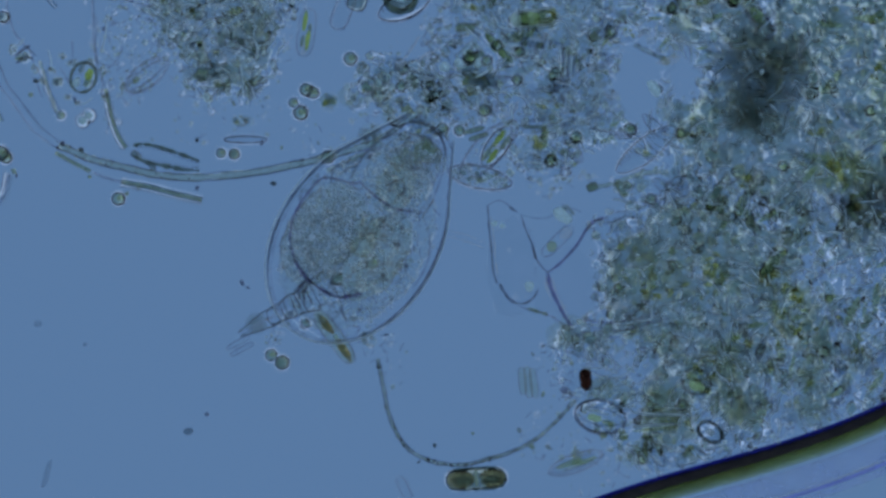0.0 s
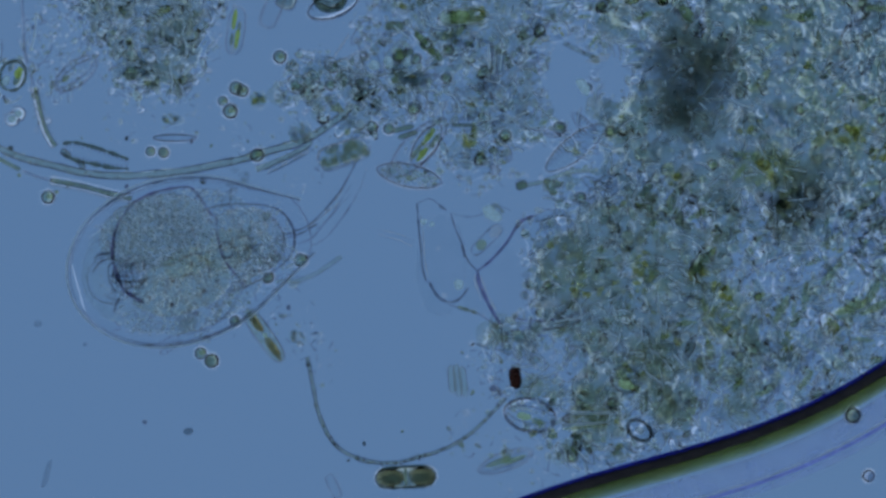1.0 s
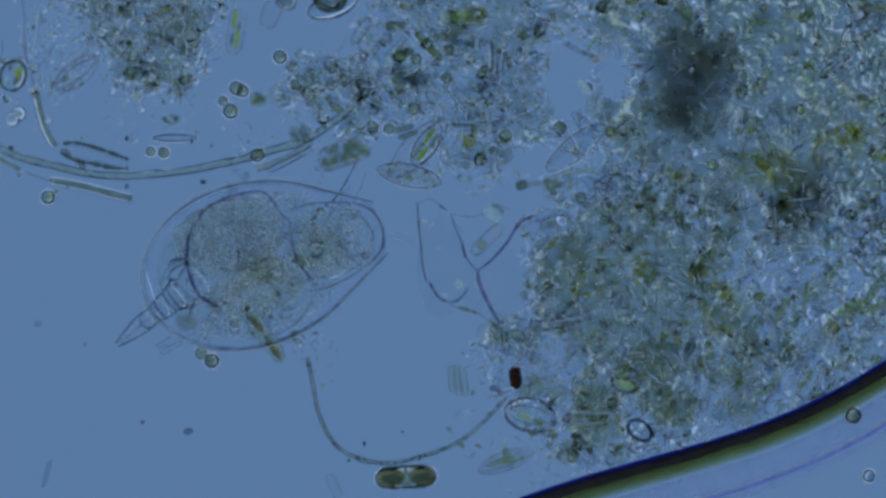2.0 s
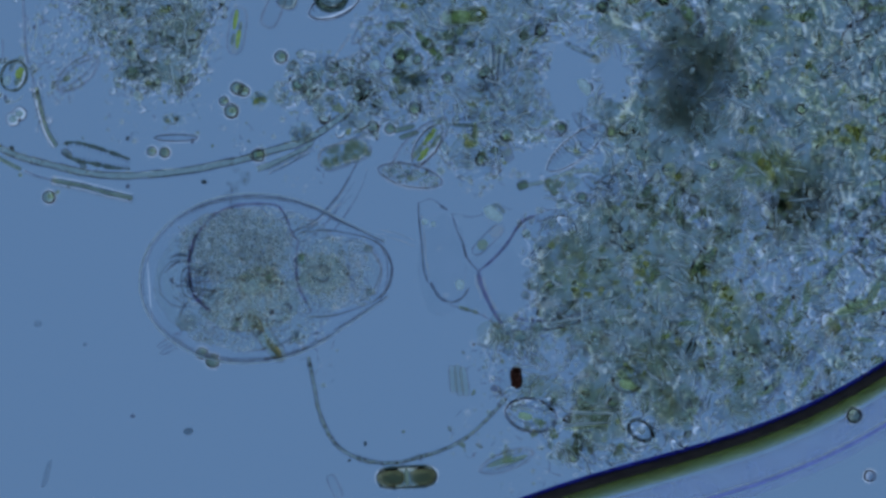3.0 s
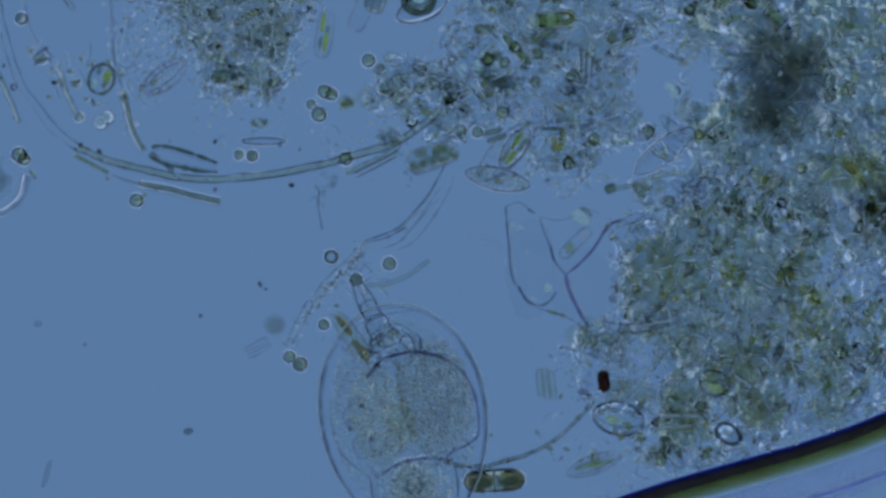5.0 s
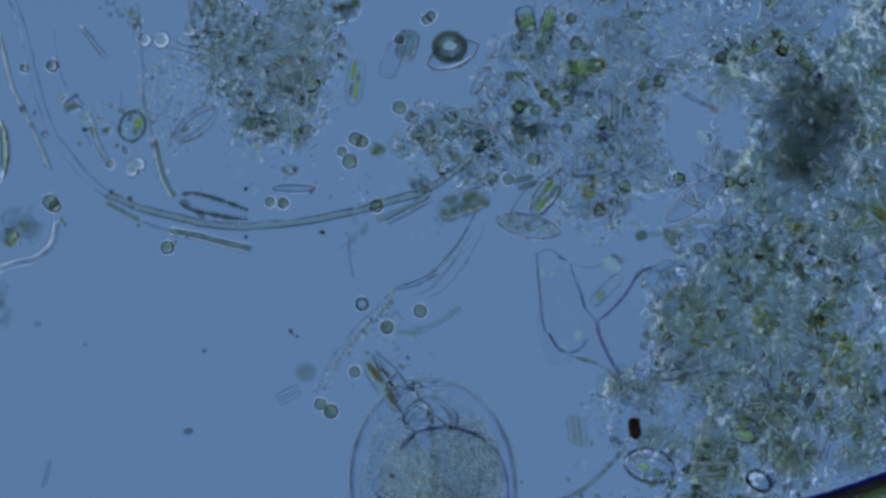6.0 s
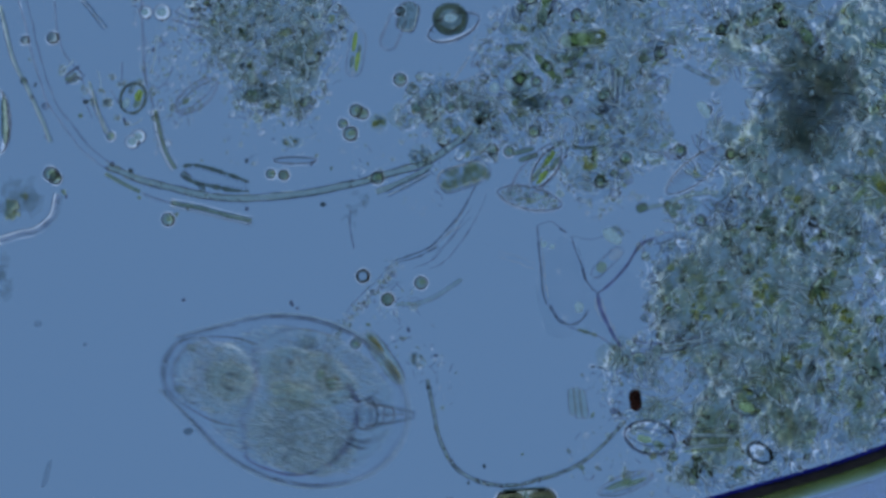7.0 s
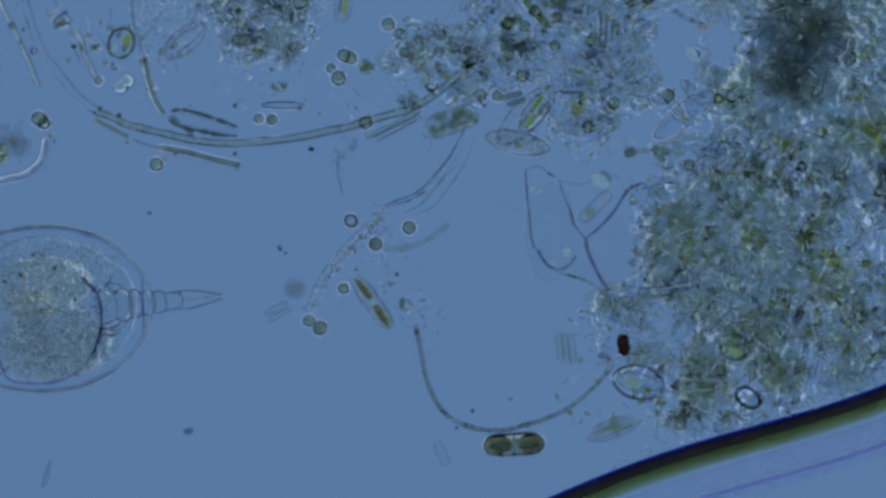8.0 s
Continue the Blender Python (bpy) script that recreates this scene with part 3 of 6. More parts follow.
def build_rotifer():
    animal = thing("rotifer", 560, 728, 70, 0, "transparent rotifer with an oval shell, granular organs and a jointed foot", "rotifer")
    rng = np.random.default_rng(4)
    # shell: outer and inner wall joined at the open front
    xs = [-204.5, -203, -199, -190, -175, -150, -120, -85, -50, -17, 20, 60, 100, 135, 167, 200, 226]
    walls = [(x, half_width(x) + 0.5, half_width(x) * 0.40 + 0.5, 0, 0) for x in xs]
    walls += [(x, half_width(x) - 3, half_width(x) * 0.40 - 3, 0, 0) for x in xs[::-1] if x > -199]
    part("lorica", loft(bmesh.new(), walls, 40), SHELL, animal, "clear oval shell")
    turn = [(-17 + 188 * math.cos(a), 145 * math.sin(a), 0) for a in np.linspace(math.pi * 0.5, math.pi * 1.5, 30)]
    left = [(x, half_width(x), 0) for x in np.linspace(227, -10, 20)]
    right = [(x, -half_width(x), 0) for x in np.linspace(-10, 227, 20)]
    rim = [Vector(p) for p in left + turn + right]
    part("shell_edge", tube(bmesh.new(), rim[:28], 1.8, 6, 0.4, 0.9), EDGE, animal, "thin dark edge of the shell")
    part("shell_edge", tube(bmesh.new(), rim[-28:], 1.8, 6, 0.4, 0.9), EDGE, animal, "thin dark edge of the shell")
    part("shell_edge", tube(bmesh.new(), rim[27:-27], 1.2, 6, 0.0, 0.6), FAINT, animal, "thin edge at the back of the shell")
    # halo of light round the shell, painted as a pale tube
    part("edge_glint", tube(bmesh.new(), [Vector((p.x * 1.014, p.y * 1.03, -3)) for p in rim], 1.3, 5, 0.5, 0.6), FLECK, animal, "pale halo of light painted round the shell")
    inner = [Vector((p.x * 0.982 + 1, p.y * 0.968, 8)) for p in rim[6:-6]]
    part("inner_edge", tube(bmesh.new(), inner, 0.8, 5, 0.5, 0.9), FAINT, animal, "faint inner shell line")
    mouth = [(212, -55, 2), (222, -38, 10), (229, -14, 15), (229, 14, 15), (222, 38, 10), (212, 55, 2)]
    part("shell_mouth", line_tube(mouth, 1.6, taper=0.5), FAINT, animal, "front opening of the shell")
    # soft tissue that fills the shell
    part("body_wall", lumpy((-10, 0, 0), (170, 126, 30), 5.0, 11, 6, 1.0), TISSUE, animal, "clear uneven body tissue")
    part("yolk_gland", lumpy((-34, 60, 0), (100, 64, 26), 3.6, 6.5, 6, 2.0), YOLK, animal, "grey granular yolk gland")
    n = 500
    q = rng.normal(size=(n, 3))
    q = q / np.linalg.norm(q, axis=1)[:, None] * rng.uniform(0.1, 1, (n, 1)) ** 0.45
    stuff("yolk_grit", *scatter(q * (98, 62, 20) + (-34, 60, 0), rng.gamma(6, 0.5, n).clip(2.2, 4.4), rng, (0.6, 1)), GRANULE, animal, "fine clear granules")
    # light flecks of yolk and tissue, painted as pale beads
    n = 820
    q = rng.normal(size=(n, 3))
    q = q / np.linalg.norm(q, axis=1)[:, None] * rng.uniform(0.1, 1, (n, 1)) ** 0.45
    stuff("yolk_flecks", *scatter(q * (98, 62, 20) + (-34, 60, 4), rng.uniform(2.2, 4.2, n), rng, (0.5, 1)), FLECK, animal, "fine bright beads")
    n = 950
    x = rng.uniform(-130, 200, n)
    y = rng.uniform(-0.85, 0.85, n) * np.array([min(half_width(min(k, 150)), 70 if k > 95 else 200) for k in x])
    stuff("tissue_flecks", *scatter(np.stack([x, y, rng.uniform(0, 24, n)], 1), rng.uniform(1.7, 3.8, n), rng, (0.45, 1)), FLECK, animal, "scattered bright beads")
    n = 480
    x = rng.uniform(-150, 120, n)
    w = np.array([half_width(k) for k in x])
    y = rng.uniform(-0.86, 0.86, n) * w
    stuff("tissue_grit", *scatter(np.stack([x, y, rng.uniform(-0.2, 0.2, n) * w], 1), rng.gamma(4, 0.65, n).clip(1.4, 4.6), rng, (0.4, 1)), GRANULE, animal, "scattered clear granules")
    bm = bmesh.new()
    for k in range(130):
        cx = rng.uniform(-140, 120)
        cy = rng.uniform(-0.8, 0.8) * half_width(cx)
        ang, ln, bend = rng.uniform(0, math.pi), rng.uniform(5, 18), rng.normal() * 0.8
        one, two = ((math.cos(ang + e) * ln, math.sin(ang + e) * ln) for e in (-bend, bend))
        lift = rng.uniform(-16, 26)
        tube(bm, smooth_line([(cx - one[0], cy - one[1], lift), (cx, cy, lift + 3), (cx + two[0], cy + two[1], lift)], 5), rng.uniform(0.7, 1.4), 5, 0.8, 0.8)
    tagged(part("muscle_felt", bm, FAINT, animal, "faint muscle strands"), kind="stuff")
    for k, (name, pts, rad, mtl) in enumerate((
        ("membrane", [(-88, -50), (-112, -24), (-118, 8), (-116, 38), (-97, 86), (-66, 116), (-30, 129), (12, 130), (46, 123), (60, 98), (68, 72), (78, 60)], 1.9, VIOLET),
        ("membrane", [(92, -66), (82, -44), (72, -18), (70, 12), (73, 40), (78, 62)], 1.9, VIOLET),
        ("membrane", [(-88, -50), (-106, -70), (-84, -98), (-50, -112)], 1.5, FAINT),
        ("membrane", [(-112, -24), (-128, -36), (-150, -22)], 1.4, FAINT),
        ("membrane", [(-116, 38), (-140, 36), (-160, 20)], 1.5, EDGE),
        ("membrane", [(-84, -54), (-98, -40), (-111, -25)], 3.6, VIOLET),
        ("membrane", [(-111, -25), (-117, 0), (-117, 30)], 2.8, VIOLET),
        ("membrane", [(-117, 34), (-112, 58), (-101, 82)], 4.0, VIOLET),
        ("membrane", [(-112, -24), (-130, -40), (-140, -56)], 1.8, EDGE),
        ("membrane", [(-114, 46), (-136, 50), (-150, 44)], 2.2, EDGE),
        ("membrane", [(62, 4), (20, 6), (-30, 0), (-70, 12), (-104, 6)], 1.3, FAINT),
        ("membrane", [(88, -70), (60, -104), (20, -124), (-30, -128)], 1.4, FAINT),
    )):
        part(name, line_tube([(*p, 20) for p in pts], rad, taper=0.6, wobble=0.9), mtl, animal, "violet-edged membrane fold")
    # stomach with olive mash
    gut = lumpy((-14, -44, 4), (86, 48, 24), 5.0, 13, 5, 5.0)
    part("stomach", gut, MASH, animal, "yellowish stomach")
    n = 240
    q = rng.normal(size=(n, 3))
    q = q / np.linalg.norm(q, axis=1)[:, None] * rng.uniform(0.1, 1, (n, 1)) ** 0.5
    stuff("food_grit", *scatter(q * (78, 50, 26) + (-10, -46, 4), rng.gamma(4, 1.0, n).clip(2, 8), rng, (0.5, 1)), GRANULE, animal, "coarse grains of food")
    part("gut_content", lumpy((4, -4, 8), (40, 24, 18), 4.0, 8, 5, 9.0), MASH, animal, "brownish gut content")
    for x, y, r in ((-66, -62, 26), (-20, -84, 24), (34, -76, 22), (-92, -14, 17)):
        part("vacuole", ball(bmesh.new(), (x, y, 2), r, 3, 0.12, (1, 0.9, 0.7), y), SHELL, animal, "clear round vacuole")
        loop = [Vector((x + r * math.cos(a), y + r * 0.9 * math.sin(a), 4)) for a in np.linspace(0.3, 6.0, 22)]
        part("vacuole_edge", tube(bmesh.new(), loop, 1.0, 5, 0.5, 0.5), FAINT, animal)
    for x, y in ((22, -62), (-38, -70), (-2, -96), (50, -50)):
        part("speck", ball(bmesh.new(), (x, y, 14), 5, 2, 0.4, (1, 0.8, 0.7), x), EDGE, animal, "dark violet speck")
    # head, which slides out of the shell
    head = loft(bmesh.new(), [(72, 66, 30, 0, 0), (78, 72, 34, 0, 0), (110, 76, 38, 0, 0), (150, 72, 38, 0, 0), (190, 62, 36, 0, 0), (214, 53, 32, 0, 0), (230, 42, 26, 0, 0), (240, 24, 15, 0, 0), (243, 8, 5, 0, 0)], 28)
    head = part("head", head, SHELL, animal, "clear blunt head")
    edge = [(92, 74), (130, 76), (165, 69), (200, 58), (222, 46), (236, 30), (243, 8), (243, -8), (236, -30), (222, -46), (200, -58), (165, -69), (130, -76), (92, -74)]
    part("head_edge", line_tube([(*p, 0) for p in edge], 1.25, wobble=0.6), EDGE, head, "dark outline of the head")
    part("front_edge", line_tube([(206, 56, 0), (222, 46, 0), (236, 30, 0), (243, 8, 0), (243, -8, 0), (236, -30, 0), (222, -46, 0), (206, -56, 0)], 2.3, taper=0.7, wobble=0.4), EDGE, head, "thick dark front of the head")
    part("crown_fold", line_tube([(212, -48, 18), (222, -20, 24), (224, 10, 24), (212, 46, 18)], 1.4, taper=0.5), FAINT, head)
    crown = [(196 + 28 * math.cos(a) * (1 + 0.07 * math.cos(6 * a)), 34 * math.sin(a) * (1 + 0.07 * math.cos(6 * a)), 20) for a in np.linspace(0, 2 * math.pi, 26)]
    part("crown_ring", tube(bmesh.new(), [Vector(p) for p in crown], 1.4, 5, 0, 0.6), FAINT, head, "six-sided ring of the crown")
    part("crown_ring", tube(bmesh.new(), [Vector((p[0] * 1.02 - 6, p[1] * 1.3, 12)) for p in crown], 1.1, 5, 0, 0.9), FAINT, head, "outer ring of the crown")
    n = 280
    q = rng.normal(size=(n, 3))
    q = q / np.linalg.norm(q, axis=1)[:, None] * rng.uniform(0.1, 1, (n, 1)) ** 0.45
    stuff("head_grit", *scatter(q * (74, 62, 26) + (146, 0, 2), rng.gamma(4, 0.9, n).clip(2, 7), rng, (0.6, 1)), GRANULE, head, "coarse clear granules")
    part("head_tissue", lumpy((150, 0, 0), (76, 62, 28), 4.0, 10, 5, 4.0), TISSUE, head, "clear lumpy head tissue")
    jaw = lumpy((124, -2, 8), (40, 36, 18), 7.0, 12, 5, 8.0)
    part("mastax", jaw, MASH, head, "brownish chewing organ")
    for s in (-1, 1):
        part("jaw", line_tube([(136, 4 * s, 26), (124, 14 * s, 28), (108, 8 * s, 26)], 2.2, taper=0.7), EDGE, head)
        part("crown_spot", ball(bmesh.new(), (203, 38 * s, 12), 8, 3, 0.6, (1, 0.8, 0.6), s), MURK, head, "dark spot at the crown")
        part("head_loop", tube(bmesh.new(), [Vector((176 + 26 * math.cos(a), 30 * s + 24 * math.sin(a), 16)) for a in np.linspace(0, 5.6, 20)], 1.2, 5, 0.5, 0.8), FAINT, head)
    # foot: three joints and two toes that slide into one another, each with its origin at the root
    def side_lines(owner, pts, rad, mtl):
        for s in (-1, 1):
            part("joint_edge", line_tube([(x, y * s, 0) for x, y in pts], rad, wobble=0.9), mtl, owner)
    joints = []
    foot = part("foot", loft(bmesh.new(), [(10, 27, 18, 0, 0), (0, 31, 20, 0, 0), (-16, 25, 17, 0, 0), (-24, 22, 15, 0, 0), (-32, 27, 17, 0, 0), (-44, 25, 16, 0, 0), (-50, 19, 13, 0, 0)], 20), SKIN, animal, "clear root joint of the foot")
    side_lines(foot, [(8, 29), (-4, 30), (-16, 25), (-24, 22), (-31, 27), (-43, 26), (-50, 19)], 1.7, FOOT_EDGE)
    part("joint_fold", line_tube([(-24, -22, 4), (-27, 0, 12), (-24, 22, 4)], 1.1, taper=0.4), FAINT, foot)
    part("joint_fold", line_tube([(-49, -24, 4), (-53, 0, 14), (-49, 24, 4)], 1.3, taper=0.3), FOOT_EDGE, foot)
    joints.append((foot, 0))
    for a, b, w0, w1, slide in ((-48, -92, 24, 20, 40), (-90, -140, 19, 14, 82)):
        seg = part("foot_joint", loft(bmesh.new(), [(a, w0 * 0.8, w0 * 0.6, 0, 0), (a - 6, w0, w0 * 0.7, 0, 0), (a - 16, w0 * 0.95, w0 * 0.66, 0, 0), (a - 22, w0 * 0.76, w0 * 0.55, 0, 0), (a - 27, w1 * 1.04, w1 * 0.7, 0, 0), (b + 5, w1, w1 * 0.7, 0, 0), (b, w1 * 0.85, w1 * 0.6, 0, 0)], 18), SKIN, animal, "clear joint of the foot")
        side_lines(seg, [(a, w0 * 0.85), (a - 6, w0), (a - 15, w0 * 0.96), (a - 21, w0 * 0.76), (a - 27, w1 * 1.04), (b + 6, w1 * 1.02), (b, w1 * 0.76)], 1.7, FOOT_EDGE)
        part("joint_fold", line_tube([(b, -w1 * 0.8, 4), (b - 3, 0, 10), (b, w1 * 0.8, 4)], 1.3, taper=0.3), FOOT_EDGE, seg)
        part("joint_fold", line_tube([(a - 21, -w0 * 0.76, 3), (a - 24, 0, 10), (a - 21, w0 * 0.76, 3)], 1.2, taper=0.5), FOOT_EDGE, seg)
        joints.append((seg, slide))
    for s in (-1, 1):
        toe = part("toe", loft(bmesh.new(), [(-136, 7, 6, 9 * s, 0), (-150, 7.5, 6, 9 * s, 0), (-175, 6, 5, 7 * s, 0), (-196, 3.5, 3, 5 * s, 0), (-212, 0.6, 0.6, 3.5 * s, 0)], 12), SKIN, animal, "pointed toe")
        part("toe_edge", line_tube([(-136, 16 * s, 0), (-160, 15 * s, 0), (-190, 9 * s, 0), (-212, 4 * s, 0)], 1.6, taper=0.3), FOOT_EDGE, toe)
        part("toe_edge", line_tube([(-138, 2 * s, 0), (-160, 1.5 * s, 0), (-190, 2 * s, 0), (-211, 3 * s, 0)], 1.2, taper=0.5), FAINT, toe)
        joints.append((toe, 128))
    # the pouch that holds the drawn-in foot
    pouch = [Vector((-132 + 40 * math.cos(a), 40 * math.sin(a) * 1.05, 8)) for a in np.linspace(0.4, 5.9, 26)]
    part("foot_pouch", tube(bmesh.new(), pouch, 1.5, 5, 0.5, 0.9), FAINT, animal, "faint round pouch of the foot")
    return animal, head, joints


# ---- threads, cells and shells on the slide ----
def thread(name, pts, radius, material, label, category="algal thread", h=None, dots=0, edge=None, **more):
    ob = thing(name, 784, 441, 0, 0, label, category)
    part("strand", slide_line(pts, radius, h, **more), material, ob)
    # added shell, draws the halo of light along the strand
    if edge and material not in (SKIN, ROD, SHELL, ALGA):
        part("halo_shell", slide_line(pts, radius + 4.0, (h if h is not None else radius) + 4.2), HALO_SHELL, ob, "added clear shell for the pale halo")
    if edge:
        for s in (-1, 1):
            ln = smooth_line([(q[0] - 784, 441 - q[1], (h if h is not None else radius)) for q in pts])
            off = []
            for i, p in enumerate(ln):
                d = (ln[min(i + 1, len(ln) - 1)] - ln[max(0, i - 1)]).normalized()
                off.append(p + Vector((-d.y, d.x, 0)) * (radius * 0.95 * s + min(3.2 if material is SKIN else 1.0 + radius * 0.16, radius * 0.42) * noise.noise(p * (0.09 if material is SKIN else 0.06) + Vector((s * 5, 0, 0)))))
            part("strand_edge", tube(bmesh.new(), off, max(0.9, radius * 0.22), 5, 0.2, 0.8), edge, ob)
    if material is SKIN:
        # pale glow of clear strands, painted as an inner line
        inner = [(q[0] + 1.2, q[1] + 1.2, (h if h is not None else radius) + radius * 0.6) for q in pts]
        part("pale_glow", slide_line(inner, radius * 0.5, wobble=2.0, taper=0.4), PALE, ob, "pale glow painted along the strand")
    rng = random.Random(len(pts) * 7 + dots)
    line = smooth_line([(q[0] - 784, 441 - q[1], (h if h is not None else radius)) for q in pts])
    for k in range(dots):
        p = rng.choice(line) + Vector((rng.uniform(-1, 1), rng.uniform(-1, 1), 0)) * radius * 1.2
        part("knot", ball(bmesh.new(), p, rng.uniform(1.6, 3.2), 2, 0.3), rng.choice((EDGE, MURK, FAINT)), ob)
    return ob


def cell_ball(u, v, r, h=None, material=None, label="round greenish cell with a dark rim", group="loose round cells", core=True):
    ob = thing("round_cell", u, v, 0, 0, label, "cell", group)
    z = r if h is None else h
    part("body", ball(bmesh.new(), (0, 0, z), r, 3, 0.05, (1, 1, 0.9), u), material or BALL, ob)
    ring = [Vector((r * 0.86 * math.cos(a), r * 0.86 * math.sin(a), z)) for a in np.linspace(0, 2 * math.pi, 22)]
    if material is DROP:
        # bent light in the drop's middle, painted as a white ball
        bm = ball(bmesh.new(), (0, 0, z + 2), r * 0.56, 3, 0.25, (1, 0.85, 0.7), v)
        part("bright_core", bm, SHINE, ob, "bright middle painted into the drop")
        halo = [Vector((r * 1.05 * math.cos(a), r * 1.05 * math.sin(a), z)) for a in np.linspace(0, 2 * math.pi, 22)]
        part("dim_ring", tube(bmesh.new(), halo, 1.3, 6, 0, 0.4), FAINT, ob, "faint ring round the drop")
        return ob
    thick = material is SKIN
    part("wall", tube(bmesh.new(), ring, r * 0.24 if thick else max(1.3, r * 0.2), 8, 0, 0.2), DEEP if thick else EDGE, ob, "dark cell wall")
    # added shell, draws the halo of light round the cell
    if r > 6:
        part("halo_shell", ball(bmesh.new(), (0, 0, z + 3.5), r + 3.5, 3), HALO_SHELL, ob, "added clear shell for the pale halo")
    if core:
        part("core", ball(bmesh.new(), (r * 0.15, r * 0.1, z + 1), r * 0.5, 2, 0.3, (1, 0.8, 0.8), v), HEART, ob)
    return ob


def lens_cell(name, u, v, length, width, turn, label, category="diatom", pointed=0.62, contents=(), ribs=0, edge=None, body=None, h=None, double=False, grit=0, wall=0.0):
    """A pennate shell: two valves, a dark rim, ribs and coloured contents (x, y, length, width, material)."""
    ob = thing(name, u, v, 0, turn, label, category)
    a, b = length / 2, width / 2
    z = max(5.0, b * 0.6) if h is None else h
    def half(x):
        s = min(1.0, abs(x) / a)
        return b * (1 - s ** 2) ** pointed if pointed >= 0.5 else b * (1 - s ** 4) ** 0.5
    xs = [a * math.sin(t) for t in np.linspace(-math.pi / 2 * 0.98, math.pi / 2 * 0.98, 17)]
    part("valve", loft(bmesh.new(), [(x, max(0.6, half(x)), max(0.5, half(x) * 0.55), 0, z) for x in xs], 18), body or SKIN, ob)
    up = [Vector((x, half(x), z)) for x in xs]
    down = [Vector((x, -half(x), z)) for x in xs]
    thick = wall or max(1.3, width * 0.045)
    part("rim", tube(bmesh.new(), up, thick, 6, 0.2, 0.4), edge or EDGE, ob, "dark rim")
    part("rim", tube(bmesh.new(), down, thick, 6, 0.2, 0.4), edge or EDGE, ob, "dark rim")
    if double:
        part("raphe", tube(bmesh.new(), [Vector((x * 0.9, half(x) * 0.55, z + half(x) * 0.5)) for x in xs], thick * 0.7, 5, 0.5), FAINT, ob)
        part("raphe", tube(bmesh.new(), [Vector((x * 0.9, -half(x) * 0.5, z + half(x) * 0.5)) for x in xs], thick * 0.7, 5, 0.5), FAINT, ob)
    for k in range(ribs):
        x = a * (-0.85 + 1.7 * (k + 0.5) / ribs)
        w = half(x)
        part("rib", tube(bmesh.new(), [Vector((x, w * 0.25, z + w * 0.5)), Vector((x, w * 0.6, z + w * 0.42)), Vector((x, w * 0.95, z))], 1.1, 5), FAINT, ob)
    # added shell, draws the halo of light round the valve
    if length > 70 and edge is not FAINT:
        part("halo_shell", loft(bmesh.new(), [((a + 4) * k, max(0.8, (b + 4) * (1 - k * k) ** pointed if pointed >= 0.5 else (b + 4) * (1 - k ** 4) ** 0.5), max(0.6, (b * 0.55 + 4) * (1 - k * k) ** max(0.5, pointed)), 0, z + 4) for k in (math.sin(q) for q in np.linspace(-1.55, 1.55, 21))], 18), HALO_SHELL, ob, "added clear shell for the pale halo")
    if grit:
        rng = np.random.default_rng(int(abs(u) + abs(v)))
        gx = rng.uniform(-0.85, 0.85, grit) * a
        gy = np.array([half(x) for x in gx]) * rng.uniform(-0.8, 0.8, grit)
        stuff("grit", *scatter(np.stack([gx, gy, z + rng.uniform(-2, 3, grit)], 1), rng.uniform(1.5, 4.5, grit), rng, (0.6, 1)), GRAIN, ob, "clear grains inside")
        # light flecks on the grains, painted as pale ones
        n = grit // 2
        gx = rng.uniform(-0.8, 0.8, n) * a
        gy = np.array([half(x) for x in gx]) * rng.uniform(-0.75, 0.75, n)
        stuff("fleck_grit", *scatter(np.stack([gx, gy, z + rng.uniform(0, 4, n)], 1), rng.uniform(1.5, 3.6, n), rng, (0.6, 1)), FLECK, ob, "bright grains inside")
    for k, (x, y, ln, wd, mtl) in enumerate(contents):
        part("plastid", ball(bmesh.new(), (x, y, z), 1, 3, 0.35, (ln / 2, wd / 2, min(z * 0.8, wd * 0.4)), u + k), mtl, ob, "coloured cell content")
    return ob


def rod_cell(name, u, v, length, width, turn, label, material, category="alga", wall=EDGE, bars=(), h=None):
    """A blunt rod with rounded ends and dark side walls; bars: (x, width, material) of cross bands."""
    ob = thing(name, u, v, 0, turn, label, category)
    a, b = length / 2, width / 2
    z = max(3.0, b * 0.7) if h is None else h
    xs = np.linspace(-a, a, 15)
    half = lambda x: b * (1 - (abs(x) / a) ** 6) ** 0.5 if abs(x) < a else b * 0.12
    part("body", loft(bmesh.new(), [(x, half(x), half(x) * 0.7, 0, z) for x in xs], 16), material, ob)
    for s in (-1, 1):
        part("wall", tube(bmesh.new(), [Vector((x, s * half(x), z)) for x in xs], max(1.1, width * 0.07), 6, 0.2, 0.4), wall, ob)
    # added shell, draws the halo of light round the rod
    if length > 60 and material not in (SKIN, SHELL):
        part("halo_shell", loft(bmesh.new(), [((a + 4) * k, max(0.8, (b + 4) * (1 - abs(k) ** 6) ** 0.5), max(0.6, (b * 0.7 + 4) * (1 - abs(k) ** 6) ** 0.5), 0, z + 4) for k in (math.sin(q) for q in np.linspace(-1.56, 1.56, 21))], 16), HALO_SHELL, ob, "added clear shell for the pale halo")
    for x, wd, mtl in bars:
        part("band", ball(bmesh.new(), (x, 0, z), 1, 3, 0.2, (wd / 2, b * 0.85, b * 0.62), x + u), mtl, ob)
    return ob


